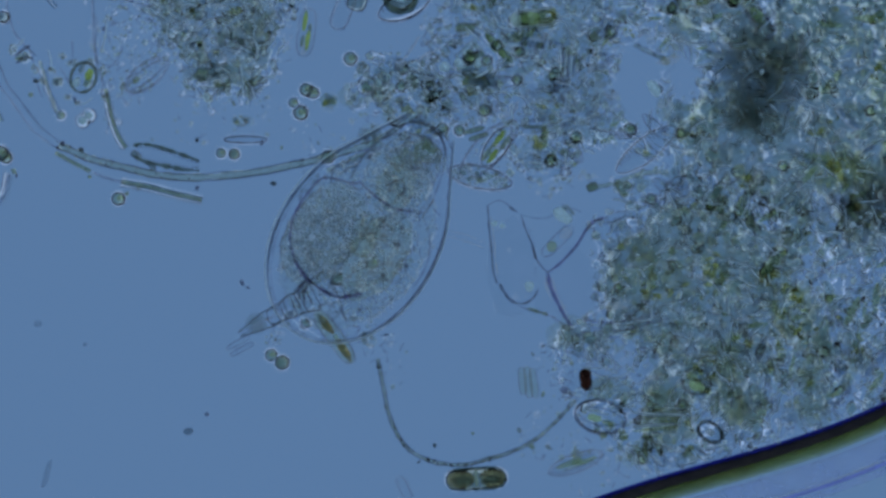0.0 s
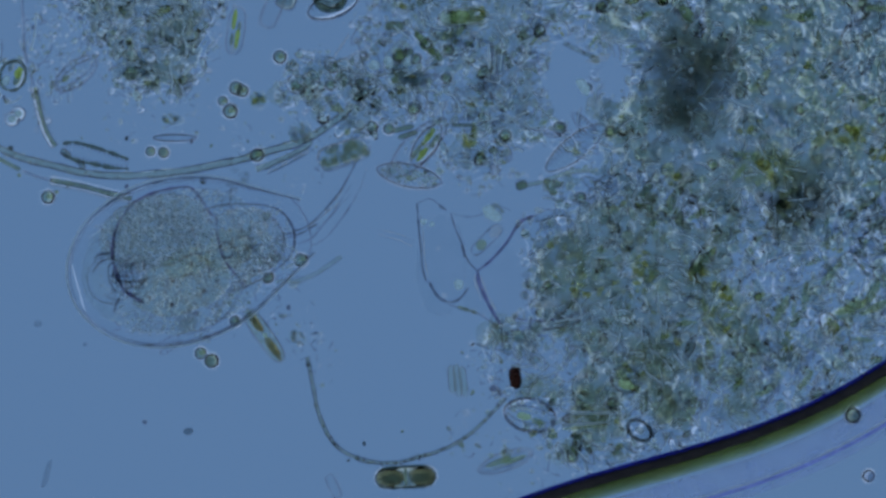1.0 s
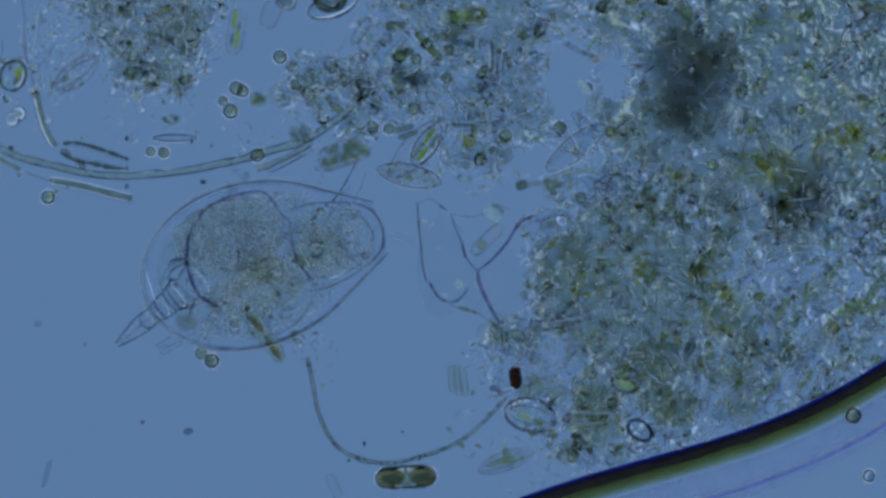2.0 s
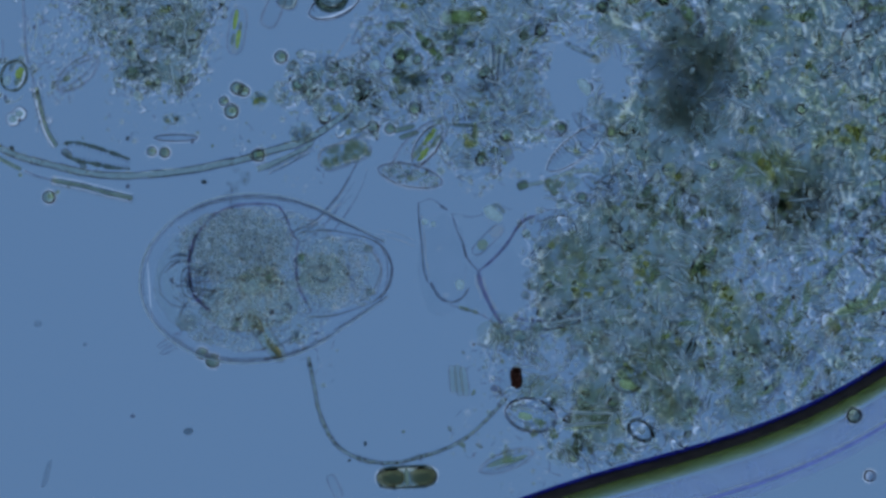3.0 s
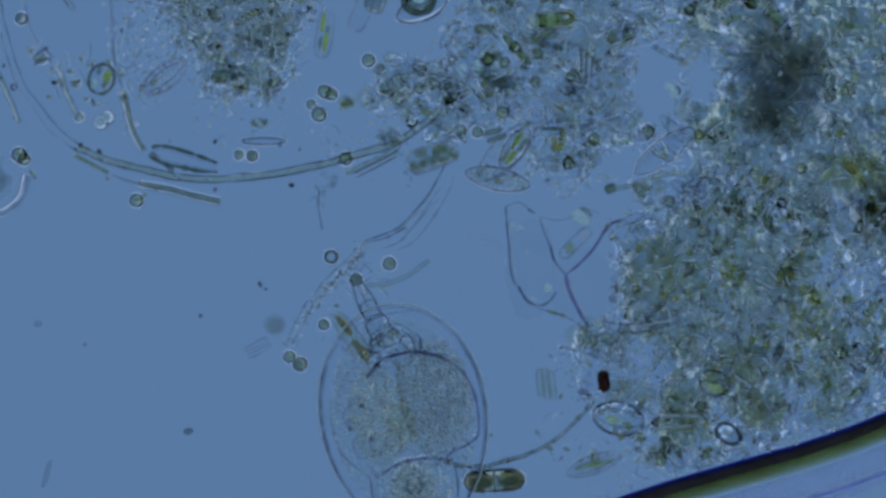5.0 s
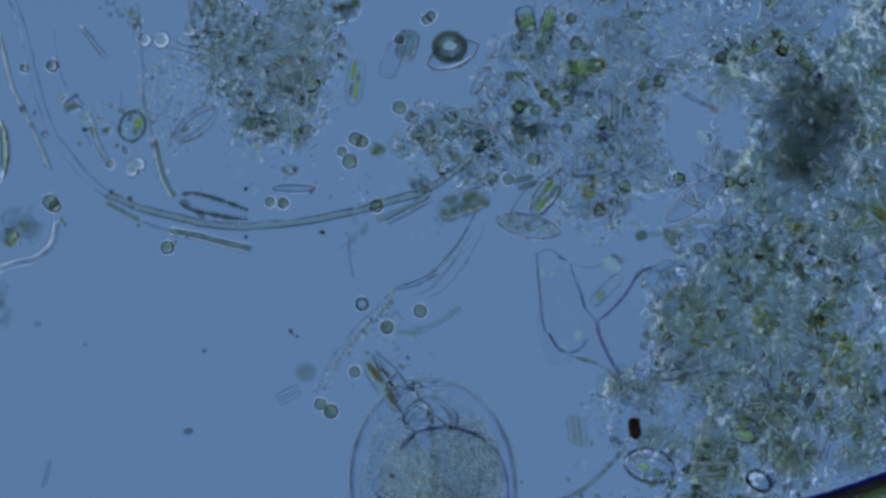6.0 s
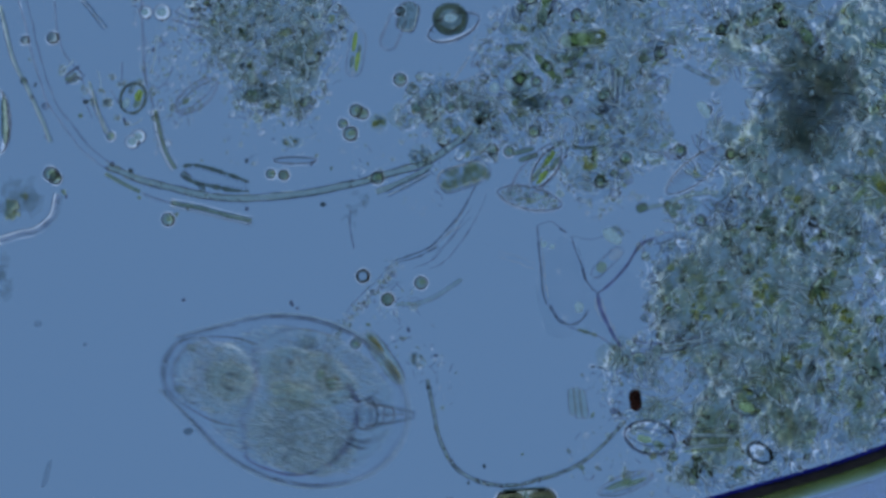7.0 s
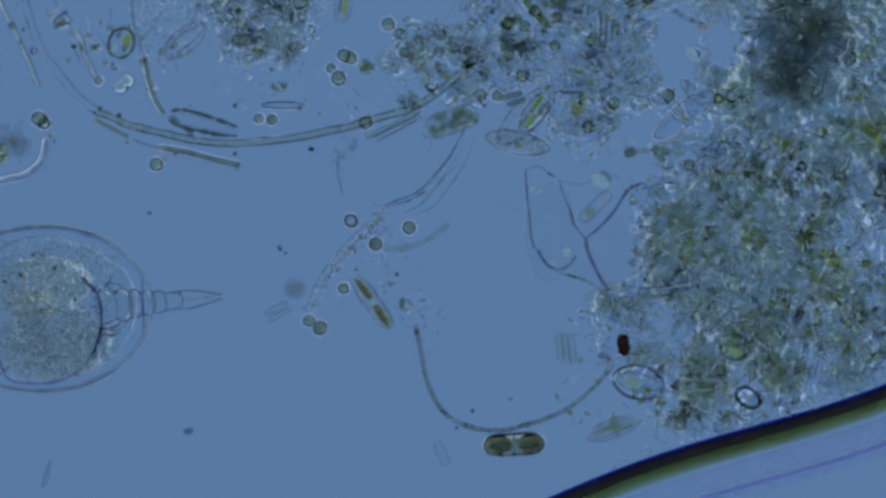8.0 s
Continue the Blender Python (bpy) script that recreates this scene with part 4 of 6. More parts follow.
def soft_lump(name, u, v, ru, rv, turn, n, material, label, category="detritus lump", h=4, tall=26):
    """A lump without a hard outline: faint flattened puffs, densest in its middle."""
    ob = thing(name, u, v, 0, turn, label, category)
    rng = np.random.default_rng(int(abs(u) * 3 + abs(v)))
    a, s = rng.uniform(0, 2 * math.pi, n), rng.uniform(0, 1, n) ** 0.6
    r = rng.uniform(0.18, 0.5, n) * min(ru, rv)
    c = np.stack([np.cos(a) * s * ru * 0.85, np.sin(a) * s * rv * 0.85, h + r * 0.5 + rng.uniform(0, tall, n)], 1)
    strew("clod", crumb_shapes(rng, material, 4), c, r * 1.15, rng, ob)
    return ob


def algal_lump(u, v, ru, rv, turn, material, n, label):
    """A clump of separate crumbs."""
    ob = thing("algal_clump", u, v, 0, turn, label, "algal clump")
    rng = np.random.default_rng(int(abs(u) * 5 + abs(v)))
    a, s = rng.uniform(0, 2 * math.pi, n), rng.uniform(0, 1, n) ** 0.5
    r = rng.uniform(0.2, 0.5, n) * min(ru, rv)
    c = np.stack([np.cos(a) * s * ru * 0.8, np.sin(a) * s * rv * 0.8, 6 + r * 0.5 + rng.uniform(0, 22, n)], 1)
    strew("crumb", crumb_shapes(rng, material, 4), c, r, rng, ob)
    return ob


def wisp(discs, seed, grains, fibres, label, coarse=0.9, tall=0.0):
    """A thin haze of fine grains and fibres lying on the slide."""
    rng = np.random.default_rng(int(seed * 10))
    ob = thing("fine_sediment", 784, 441, 0, 0, label, "sediment")
    u, v, d = spread(discs, grains, rng, seed, inner=-0.1)
    r = rng.gamma(3.0, coarse, grains).clip(1.2, 9)
    stuff("grit", *scatter(at_world(u, v, r + tall * rng.uniform(0, 1, grains)), r, rng, (0.5, 1.0)), GRAIN, ob, "fine clear grit")
    bm = bmesh.new()
    u, v, d = spread(discs, fibres, rng, seed, inner=-0.1)
    for x, y in zip(u, v):
        ang, ln, bend = rng.uniform(0, math.pi), rng.uniform(3, 10), rng.normal() * 0.12
        one, two = (Vector((math.cos(ang + e), math.sin(ang + e), 0)) * ln for e in (-bend, bend))
        mid = Vector((x - 784, 441 - y, 2))
        tube(bm, smooth_line([mid - one, mid, mid + two], 3), rng.uniform(0.7, 1.4), 5, 0.4)
    tagged(part("fibre_felt", bm, FAINT, ob, "faint short fibres"), kind="stuff")
    return ob


def small_shells():
    """Four kinds of small clear shells, copied all through the two great heaps."""
    kinds = [
        lens_cell("small_shell", 1100, 300, 46, 15, 20, "small clear pointed shell in the heap", edge=FAINT),
        rod_cell("small_rod", 1140, 330, 40, 10, 50, "small clear blunt rod in the heap", SKIN, "rod", wall=FAINT),
        rod_cell("small_rod", 1190, 360, 34, 14, 80, "small olive blunt rod in the heap", OLIVE, "rod", wall=FAINT),
        lens_cell("small_shell", 1060, 330, 64, 20, -30, "narrow clear shell with cross ribs in the heap", ribs=9, edge=FAINT),
        cell_ball(1030, 350, 9, label="small round cell with a dark rim in the heap", group="small shells in the heaps"),
    ]
    for k in kinds:
        tagged(k, group="small shells in the heaps")
    rng = np.random.default_rng(77)
    for key, n in (("far", 84), ("great", 54)):
        u, v, d = spread(HEAPS[key][0], n, rng, HEAPS[key][2], inner=0.0)
        for a, b in zip(u, v):
            if math.hypot(a - 914, b - 669) < 52 or b > meniscus(a) - 34:
                continue
            p = spot(a, b, rng.uniform(6, 26))
            copy_thing(kinds[rng.integers(5)], pose(p.x, p.y, p.z, rng.uniform(-12, 12), rng.uniform(-12, 12), rng.uniform(0, 360)))


def granular_cell(u, v, r, label, dark=6, green=0, turn=0.0, long=1.0):
    """A cell without a sharp wall, packed with crumbs and grains."""
    ob = thing("granular_cell", u, v, 0, turn, label, "cell")
    rng = np.random.default_rng(int(abs(u) * 7 + abs(v)))
    part("body", lumpy((0, 0, r * 0.7), (r * long, r, r * 0.6), r * 0.08, max(5, r * 0.4), 4, u), TISSUE, ob, "clear uneven cell body")
    for n, mtl, name in ((int(dark * 1.6), CRUMB, "plastid"), (green, LEAFY, "green_plastid")):
        if n:
            a, q = rng.uniform(0, 2 * math.pi, n), rng.uniform(0, 1, n) ** 0.5
            c = np.stack([np.cos(a) * q * r * 0.7 * long, np.sin(a) * q * r * 0.7, r * 0.7 + rng.uniform(-0.2, 0.3, n) * r], 1)
            strew(name, crumb_shapes(rng, mtl, 3), c, rng.uniform(0.22, 0.42, n) * r, rng, ob)
    n = int(10 + r)
    a, q = rng.uniform(0, 2 * math.pi, n), rng.uniform(0, 1, n) ** 0.5
    c = np.stack([np.cos(a) * q * r * 0.9 * long, np.sin(a) * q * r * 0.9, r * 0.7 + rng.uniform(-0.3, 0.4, n) * r], 1)
    stuff("grit", *scatter(c, rng.uniform(1.6, 3.6, n), rng, (0.6, 1)), GRAIN, ob, "clear grains")
    return ob


# ---- heaps ----
build_heap("great", 1300, 120, 60, 1250, (2.7, 18, 7.5, 14), (110, 40, 16))
build_heap("far", 1500, 100, 40, 1500, (2.7, 15, 6.5, 13), (40, 60, 20))
build_heap("upper", 620, 16, 14, 300, (2.7, 5, 2.4, 9), (16, 20, 0))
build_heap("bridge", 150, 14, 4, 40, (2.7, 7, 4, 9), (4, 6, 0))
wisp([(-60, 150, 60), (10, 150, 60), (60, 90, 60), (130, 40, 70), (-30, -40, 60), (40, 190, 50), (-90, 60, 50), (100, 130, 50)], 2.0, 520, 130, "faint haze of fine grains and fibres")
wisp([(880, 640, 50), (900, 700, 50), (960, 800, 60), (850, 770, 50), (1060, 830, 50), (930, 860, 40)], 4.0, 240, 50, "fine grains strewn beside the heap")
wisp([(470, 520, 60), (520, 580, 55), (440, 560, 40), (560, 640, 40)], 6.0, 120, 45, "faint grains round the brown diatom")
wisp([(330, 190, 50), (240, 190, 60), (430, 230, 50), (520, 270, 60), (600, 240, 50)], 8.0, 170, 40, "fine grains strewn along the long thread")

wisp([(760, 60, 120), (850, 120, 130), (840, 250, 80), (880, 220, 90), (960, 30, 110), (700, 150, 70)], 5.0, 1300, 260, "coarse clear grains all over the loose heap", 1.6, 30)
wisp([(280, 60, 100), (200, 10, 80), (320, 0, 80), (305, 105, 65), (250, 120, 65), (560, 150, 60), (620, 160, 50)], 7.0, 700, 160, "clear grains all over the grey clump", 1.3, 16)
wisp([(1080, 520, 150), (960, 630, 95), (1000, 720, 80), (1200, 480, 170), (1180, 660, 130), (1420, 560, 150)], 3.0, 1100, 300, "coarse clear grains all over the olive heap", 1.6, 40)

def flake_litter(discs, n, seed, lo, hi, lean, label):
    """Long clear shells and cell scraps lying over one another, most of them leaning one way."""
    ob = thing("flake_litter", 784, 441, 0, 0, label, "shell scraps")
    rng = np.random.default_rng(seed)
    u, v, d = spread(discs, n, rng, seed * 0.1, inner=0.0)
    shapes = []
    for k, mtl in enumerate((ROD, SKIN, ROD, PALE, SKIN, HEART, FAINT, ROD)):
        bm = ball(bmesh.new(), (0, 0, 0), 1.0, 3, 0.35, (1, 0.2 + 0.045 * (k % 4), 0.14 + 0.03 * (k % 3)), k * 2.7)
        bmesh.ops.scale(bm, vec=(DIV,) * 3, verts=bm.verts)
        me = bpy.data.meshes.new("flake")
        bm.to_mesh(me)
        bm.free()
        me.polygons.foreach_set("use_smooth", [True] * len(me.polygons))
        me.materials.append(mtl)
        shapes.append(me)
    for (x, y, z), r in zip(at_world(u, v, rng.uniform(14, 46, n)), rng.uniform(lo, hi, n)):
        flake = new("flake", shapes[rng.integers(len(shapes))])
        flake.parent = ob
        flake.matrix_basis = pose(x * DIV, y * DIV, z * DIV, rng.uniform(-30, 30), rng.uniform(-20, 20), rng.normal(lean, 38)) @ Matrix.Scale(float(r), 4)


flake_litter([(1400, 520, 130), (1500, 420, 130), (1450, 640, 80), (1540, 520, 90), (1330, 640, 70)], 120, 41, 12, 34, 40, "long clear shells and scraps heaped beside the bubble")
flake_litter([(1320, 60, 110), (1480, 80, 130), (1500, 200, 100), (1330, 320, 90), (1250, 330, 70), (1420, 250, 70)], 110, 43, 11, 30, 30, "long clear scraps in the loose shore of the heap")
flake_litter([(880, 60, 100), (860, 170, 80), (960, 40, 80), (1080, 60, 80), (930, 230, 60)], 70, 47, 9, 24, 20, "clear scraps and shells in the loose heap")
flake_litter([(1090, 500, 130), (1180, 620, 110), (1060, 660, 80), (980, 600, 50)], 60, 53, 9, 26, 25, "clear scraps lying on the olive heap")

# large dark lumps in the heaps
for lu, lv, la, lb, lt, ln in ((1225, 135, 92, 96, 10, 80), (1190, 80, 66, 52, 0, 20), (1275, 105, 54, 54, 0, 20), (1215, 195, 46, 40, 0, 16), (1432, 330, 62, 70, -10, 40), (1388, 395, 52, 46, 0, 28), (1185, 690, 20, 80, 22, 30), (1305, 552, 24, 12, 10, 14), (1256, 582, 14, 16, 0, 10), (1335, 598, 40, 12, -5, 12), (1120, 412, 50, 14, 5, 9), (1010, 408, 22, 20, 0, 8), (1232, 215, 34, 36, 0, 12), (1350, 602, 44, 20, 0, 14), (1395, 630, 46, 36, 0, 16), (1185, 745, 44, 24, 10, 10), (975, 450, 28, 34, 10, 8), (1090, 425, 60, 24, 0, 9), (1480, 115, 30, 24, 0, 8)):
    soft_lump("dark_lump", lu, lv, la, lb, lt, ln, VEIL_DARK, "dark soft lump of rotten matter in the heap")
# clumps of algal crumbs
for lu, lv, la, lb, lt, lm, ln in (
    (1500, 235, 40, 24, 0, LEAFY, 6), (1362, 290, 30, 24, 20, LEAFY, 6), (1285, 515, 30, 22, -30, LEAFY, 5), (1262, 550, 24, 22, 30, LEAFY, 4), (1290, 580, 26, 14, 30, LEAFY, 5), (1560, 275, 24, 20, 0, LEAFY, 5), (1478, 440, 14, 28, 25, LEAFY, 5), (1140, 465, 18, 28, 0, LEAFY, 4),
    (1140, 515, 18, 14, 0, LEAFY, 3), (1040, 520, 36, 34, 0, LEAFY, 3), (1120, 660, 22, 22, 0, LEAFY, 4), (1070, 748, 40, 14, 0, LEAFY, 4), (1010, 602, 20, 10, 0, LEAFY, 3), (715, 145, 26, 22, 0, LEAFY, 4), (820, 65, 34, 26, 0, LEAFY, 5), (858, 172, 42, 18, 20, LEAFY, 5),
    (830, 265, 20, 20, 0, LEAFY, 3), (1185, 318, 26, 18, 20, LEAFY, 3), (1320, 235, 24, 22, 0, LEAFY, 3), (1350, 205, 18, 12, 0, LEAFY, 2), (1370, 680, 14, 18, 0, LEAFY, 2), (1420, 120, 18, 22, 0, LEAFY, 3),
):
    algal_lump(lu, lv, la, lb, lt, lm, ln, "olive-green clump of algal crumbs in the heap")
for lu, lv, la, lb, lt, ln in ((1285, 515, 26, 16, -30, 5), (1290, 582, 22, 12, 30, 5), (1262, 505, 12, 14, 0, 3), (1315, 582, 12, 12, 0, 3), (1362, 292, 26, 18, 20, 6), (1500, 238, 30, 16, 0, 7), (1558, 278, 16, 14, 0, 4), (1490, 420, 10, 14, 10, 3), (1138, 466, 12, 20, 0, 4), (1478, 580, 20, 16, -30, 7), (1500, 572, 10, 12, 0, 2), (1022, 515, 26, 22, 0, 3), (1112, 680, 14, 14, 0, 3), (1392, 622, 14, 12, 0, 3), (1222, 55, 7, 12, 30, 2), (1402, 18, 14, 8, 0, 3), (1425, 120, 10, 10, 0, 2), (1260, 608, 14, 12, 0, 3), (1355, 560, 10, 14, 0, 3), (1040, 725, 24, 8, 5, 3), (985, 52, 20, 10, -30, 3)):
    algal_lump(lu, lv, la, lb, lt, AMBER, ln, "bright yellow-brown algal crumbs in the heap")
for lu, lv, la, lb, lt, ln in ((1040, 500, 60, 44, 0, 14), (1285, 545, 40, 60, -20, 24), (1130, 630, 80, 36, 10, 14), (1360, 300, 62, 46, 0, 34), (1490, 240, 62, 36, 0, 32), (1482, 584, 34, 26, 0, 16), (1070, 745, 56, 18, 5, 10), (1430, 80, 50, 44, 30, 12), (1475, 450, 20, 38, 10, 10), (860, 175, 46, 24, 20, 8), (1140, 475, 26, 40, 0, 10), (1250, 630, 30, 40, 20, 10)):
    soft_lump("yellowish_patch", lu, lv, la, lb, lt, ln, VEIL_AMBER, "soft yellow-brown patch of rotten algae in the heap")

# ---- the water's edge: bent light painted as dark band, olive fringe, bright line ----
edge_u = range(560, 1800, 40)


def edge_line(down, lift):
    return smooth_line([(u + down * 0.38 - 784, 441 - (float(meniscus(u)) + down * 0.92), lift) for u in edge_u], 5)


water_edge = thing("water_edge", 784, 441, 0, 0, "thick dark curved rim of an air bubble beside the water", "bubble rim")
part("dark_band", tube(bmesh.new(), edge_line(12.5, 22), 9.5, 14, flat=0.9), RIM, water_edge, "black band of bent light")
# ribbons that end farther and farther out paint the rim's fade
for k in range(9):
    far_side = 24 + 2.9 * k
    near_side = 3.0 - 0.45 * k
    part("fade_layer", tube(bmesh.new(), edge_line((near_side + far_side) / 2, 10 - 0.6 * k), (far_side - near_side) / 2, 12, flat=0.02), RIM_FADE, water_edge, "olive fade of bent light, painted in layers")
part("blue_edge", tube(bmesh.new(), edge_line(0.5, 36), 3.4, 8), BLUE_EDGE, water_edge, "deep blue fringe")
part("lilac_band", tube(bmesh.new(), edge_line(76, 6), 24, 10, flat=0.14), LILAC, water_edge, "pale lilac band")
part("pale_line", tube(bmesh.new(), edge_line(93, 6), 3.0, 8, flat=0.8), FLECK, water_edge, "pale lavender line")
part("blue_line", tube(bmesh.new(), edge_line(99, 5), 4.2, 8, flat=0.8), AZURE, water_edge, "bright blue line")
part("violet_line", tube(bmesh.new(), edge_line(112, 3), 6, 8, flat=0.5), LILAC, water_edge, "pale violet line")

# ---- threads ----
thread("algal_thread", [(-200, -140), (-187, -86), (-171, -36), (-159, 9), (-149, 54), (-134, 104), (-119, 144), (-89, 184), (-59, 224), (-22, 252)], 7, SHELL, "pale out-of-focus end of a curved algal thread", edge=FAINT, h=8)
thread("algal_thread", [(-20, 253), (-9, 259), (41, 279), (91, 292), (141, 304), (211, 311), (311, 304), (411, 286), (481, 266), (540, 248), (600, 210), (625, 185)], 6, ALGA, "long pale green curved algal thread", dots=30, edge=EDGE, h=8, wobble=0.7)
thread("algal_thread", [(-212, -30), (-204, 4), (-189, 64), (-164, 114), (-139, 169), (-122, 212)], 4, ALGA, "thin grey-green algal thread", edge=FAINT, dots=4)
thread("algal_thread", [(-26, 267), (5, 284), (36, 300)], 4, OLIVE, "short dark piece of thread")
thread("algal_thread", [(40, 302), (65, 312), (95, 320)], 2.5, FAINT, "faint piece of thread")
thread("algal_thread", [(91, 319), (140, 328), (190, 341), (234, 351)], 4.5, OLIVE, "straight dark green piece of thread", edge=EDGE)
thread("needle", [(63, 154), (74, 204), (84, 234), (99, 259)], 4, OLIVE, "slightly bent dark green needle", edge=FAINT)
thread("needle", [(-54, 104), (-40, 150), (-24, 196)], 3, ALGA, "thin needle with a dark tip")
thread("needle", [(-68, -44), (-47, -17), (-26, 10)], 4, SKIN, "thin clear needle with dark edges", edge=EDGE)
thread("faint_thread", [(-118, -60), (-114, -20), (-110, 20), (-95, 60), (-62, 95)], 1.8, FAINT, "very faint curved thread")
thread("faint_thread", [(-98, 96), (-84, 84), (-72, 78)], 2.6, EDGE, "short dark curved bristle")
thread("faint_thread", [(-96, 108), (-80, 98), (-66, 100)], 2.2, EDGE, "short dark curved bristle")
thread("faint_thread", [(-50, 120), (-38, 160), (-20, 196)], 5, SKIN, "clear sheath beside the needle", edge=FAINT)
thread("faint_thread", [(130, -90), (150, -60), (165, -20)], 2.4, EDGE, "dark bristle in the clump")
thread("faint_thread", [(160, -90), (172, -50), (180, -15)], 2.0, EDGE, "dark bristle in the clump")
thread("faint_thread", [(95, -20), (125, -8), (150, -12)], 2.0, FAINT, "faint curved bristle")
thread("faint_thread", [(90, -8), (118, 2), (150, 8)], 1.6, FAINT, "faint curved bristle")
thread("algal_thread", [(30, -90), (38, -40), (42, 50), (46, 100), (60, 150)], 2.5, FAINT, "faint upright thread")
thread("algal_thread", [(-109, 304), (-119, 344), (-149, 369), (-180, 376), (-215, 388)], 4, FAINT, "bent grey-violet thread", edge=FAINT)
thread("bristly_thread", [(545, 632), (555, 680), (565, 730), (585, 775), (610, 800), (650, 817), (700, 820), (735, 812), (775, 800), (815, 782), (860, 745), (895, 705)], 2.9, ALGA, "thin beaded thread curving to the heap", dots=110, edge=EDGE, wobble=0.8)
for pts, rad, mtl, label in (
    ([(488, 421), (518, 411), (550, 397), (578, 369), (603, 339), (623, 304), (633, 284)], 1.5, EDGE, "thin dark fold of a torn colourless sheath"),
    ([(488, 425), (528, 415), (553, 402), (566, 396)], 1.4, EDGE, "short dark fold of a torn sheath"),
    ([(523, 434), (553, 421), (578, 394), (603, 364), (623, 344)], 1.3, FAINT, "thin fold of a torn colourless sheath"),
    ([(548, 437), (578, 421), (608, 384), (633, 349)], 1.3, FAINT, "thin fold of a torn colourless sheath"),
    ([(560, 392), (585, 372), (604, 358)], 2.0, PALE, "pale fold of a torn sheath"),
    ([(540, 404), (562, 392), (590, 362), (612, 330)], 1.8, PALE, "pale fold of a torn sheath"),
    ([(556, 412), (584, 384), (606, 352), (626, 322)], 1.0, FAINT, "very thin fold of a torn sheath"),
    ([(604, 392), (622, 362), (640, 330), (650, 300)], 1.0, FAINT, "very thin fold of a torn sheath"),
    ([(488, 422), (480, 446), (462, 466), (440, 488), (424, 502)], 1.1, FAINT, "broken edge of a wide clear sheath"),
    ([(470, 440), (452, 460), (428, 482), (408, 505), (396, 530)], 1.1, FAINT, "broken edge of a wide clear sheath"),
    ([(412, 512), (392, 546), (376, 574), (362, 604)], 1.1, FAINT, "faint trailing edge of a clear sheath"),
    ([(388, 528), (372, 556), (356, 590), (350, 612)], 1.0, FAINT, "faint trailing edge of a clear sheath"),
    ([(502, 484), (490, 492), (470, 500)], 1.2, FAINT, "faint short fibre beside the sheath"),
):
    thread("sheath_fold", pts, rad, mtl, label, "torn sheath", taper=0.6, wobble=1.2)
sheath = thing("sheath_strand", 784, 441, 0, 0, "wide clear sheath full of small grains", "torn sheath")
sheath_rng = np.random.default_rng(19)
sheath_line = np.array([p[:] for p in smooth_line([(486, 424, 10), (478, 446, 10), (462, 464, 10), (436, 490, 10), (412, 514, 10), (396, 538, 10), (378, 570, 10), (358, 606, 10)], 12)])
for n, mtl, name, lo, hi in ((120, GRAIN, "grit", 1.6, 4.6), (46, FLECK, "fleck_grit", 1.4, 3.2), (30, UMBRA, "dark_grit", 1.6, 4.0)):
    k = sheath_rng.integers(0, len(sheath_line), n)
    c = sheath_line[k] + sheath_rng.normal(size=(n, 3)) * (6.0, 6.0, 2.0)
    stuff(name, *scatter(at_world(c[:, 0], c[:, 1], c[:, 2]), sheath_rng.uniform(lo, hi, n), sheath_rng, (0.4, 1.0), 0.2, True), mtl, sheath, "small grains of the sheath")
granular_strand = [(484, 446, 7), (474, 436, 4), (448, 478, 5), (430, 498, 4), (438, 502, 4), (420, 510, 3), (452, 494, 3), (412, 520, 3), (465, 470, 3)]
for u, v, r in granular_strand:
    knot = part("sheath_grain", ball(bmesh.new(), (0, 0, 10), r, 2, 0.5, (1, 0.8, 0.7), u), FAINT)
    knot.matrix_basis = pose(*spot(u, v), 0, 0, u)
    tagged(knot, "small dark grain on the torn sheath", "grain", "grains on the torn sheath")
thread("sheath_strand", [(490, 499), (533, 496), (568, 480), (606, 454)], 3.6, ROD, "soft grey-green strand beside the sheath", edge=FAINT, h=6)
thread("faint_thread", [(410, 330), (408, 360), (415, 400)], 2, FAINT, "very faint hanging thread")
thread("rib_strand", [(455, 300), (500, 282), (540, 262), (552, 248)], 5, ALGA, "flat grey strand beside the thread", edge=FAINT, h=5)
thread("rib_strand", [(474, 304), (510, 285), (548, 265)], 5, SKIN, "clear blunt strand", edge=EDGE, h=5)
thread("faint_thread", [(670, 410), (700, 418), (735, 432)], 5, SHELL, "faint out-of-focus streak", edge=PALE)
thread("faint_thread", [(620, 60), (590, 110), (640, 90), (720, 50)], 3, PALE, "pale thread in the heap")
thread("faint_thread", [(1000, 75), (1030, 90), (1058, 104)], 3.4, ROD, "short olive thread end", edge=EDGE, dots=8)
granular_cell(1056, 104, 9, "small dark granular knob on a thread end", 5, 2)
thread("faint_thread", [(920, 330), (960, 322), (1010, 305), (1060, 300)], 4, ALGA, "pale curved thread", edge=FAINT)
thread("faint_thread", [(1310, 500), (1340, 475), (1390, 450), (1440, 438)], 4, SKIN, "curved clear thread in the heap", edge=EDGE)
thread("faint_thread", [(1250, 215), (1275, 180), (1300, 150)], 3, PALE, "pale thread over the dark lump")

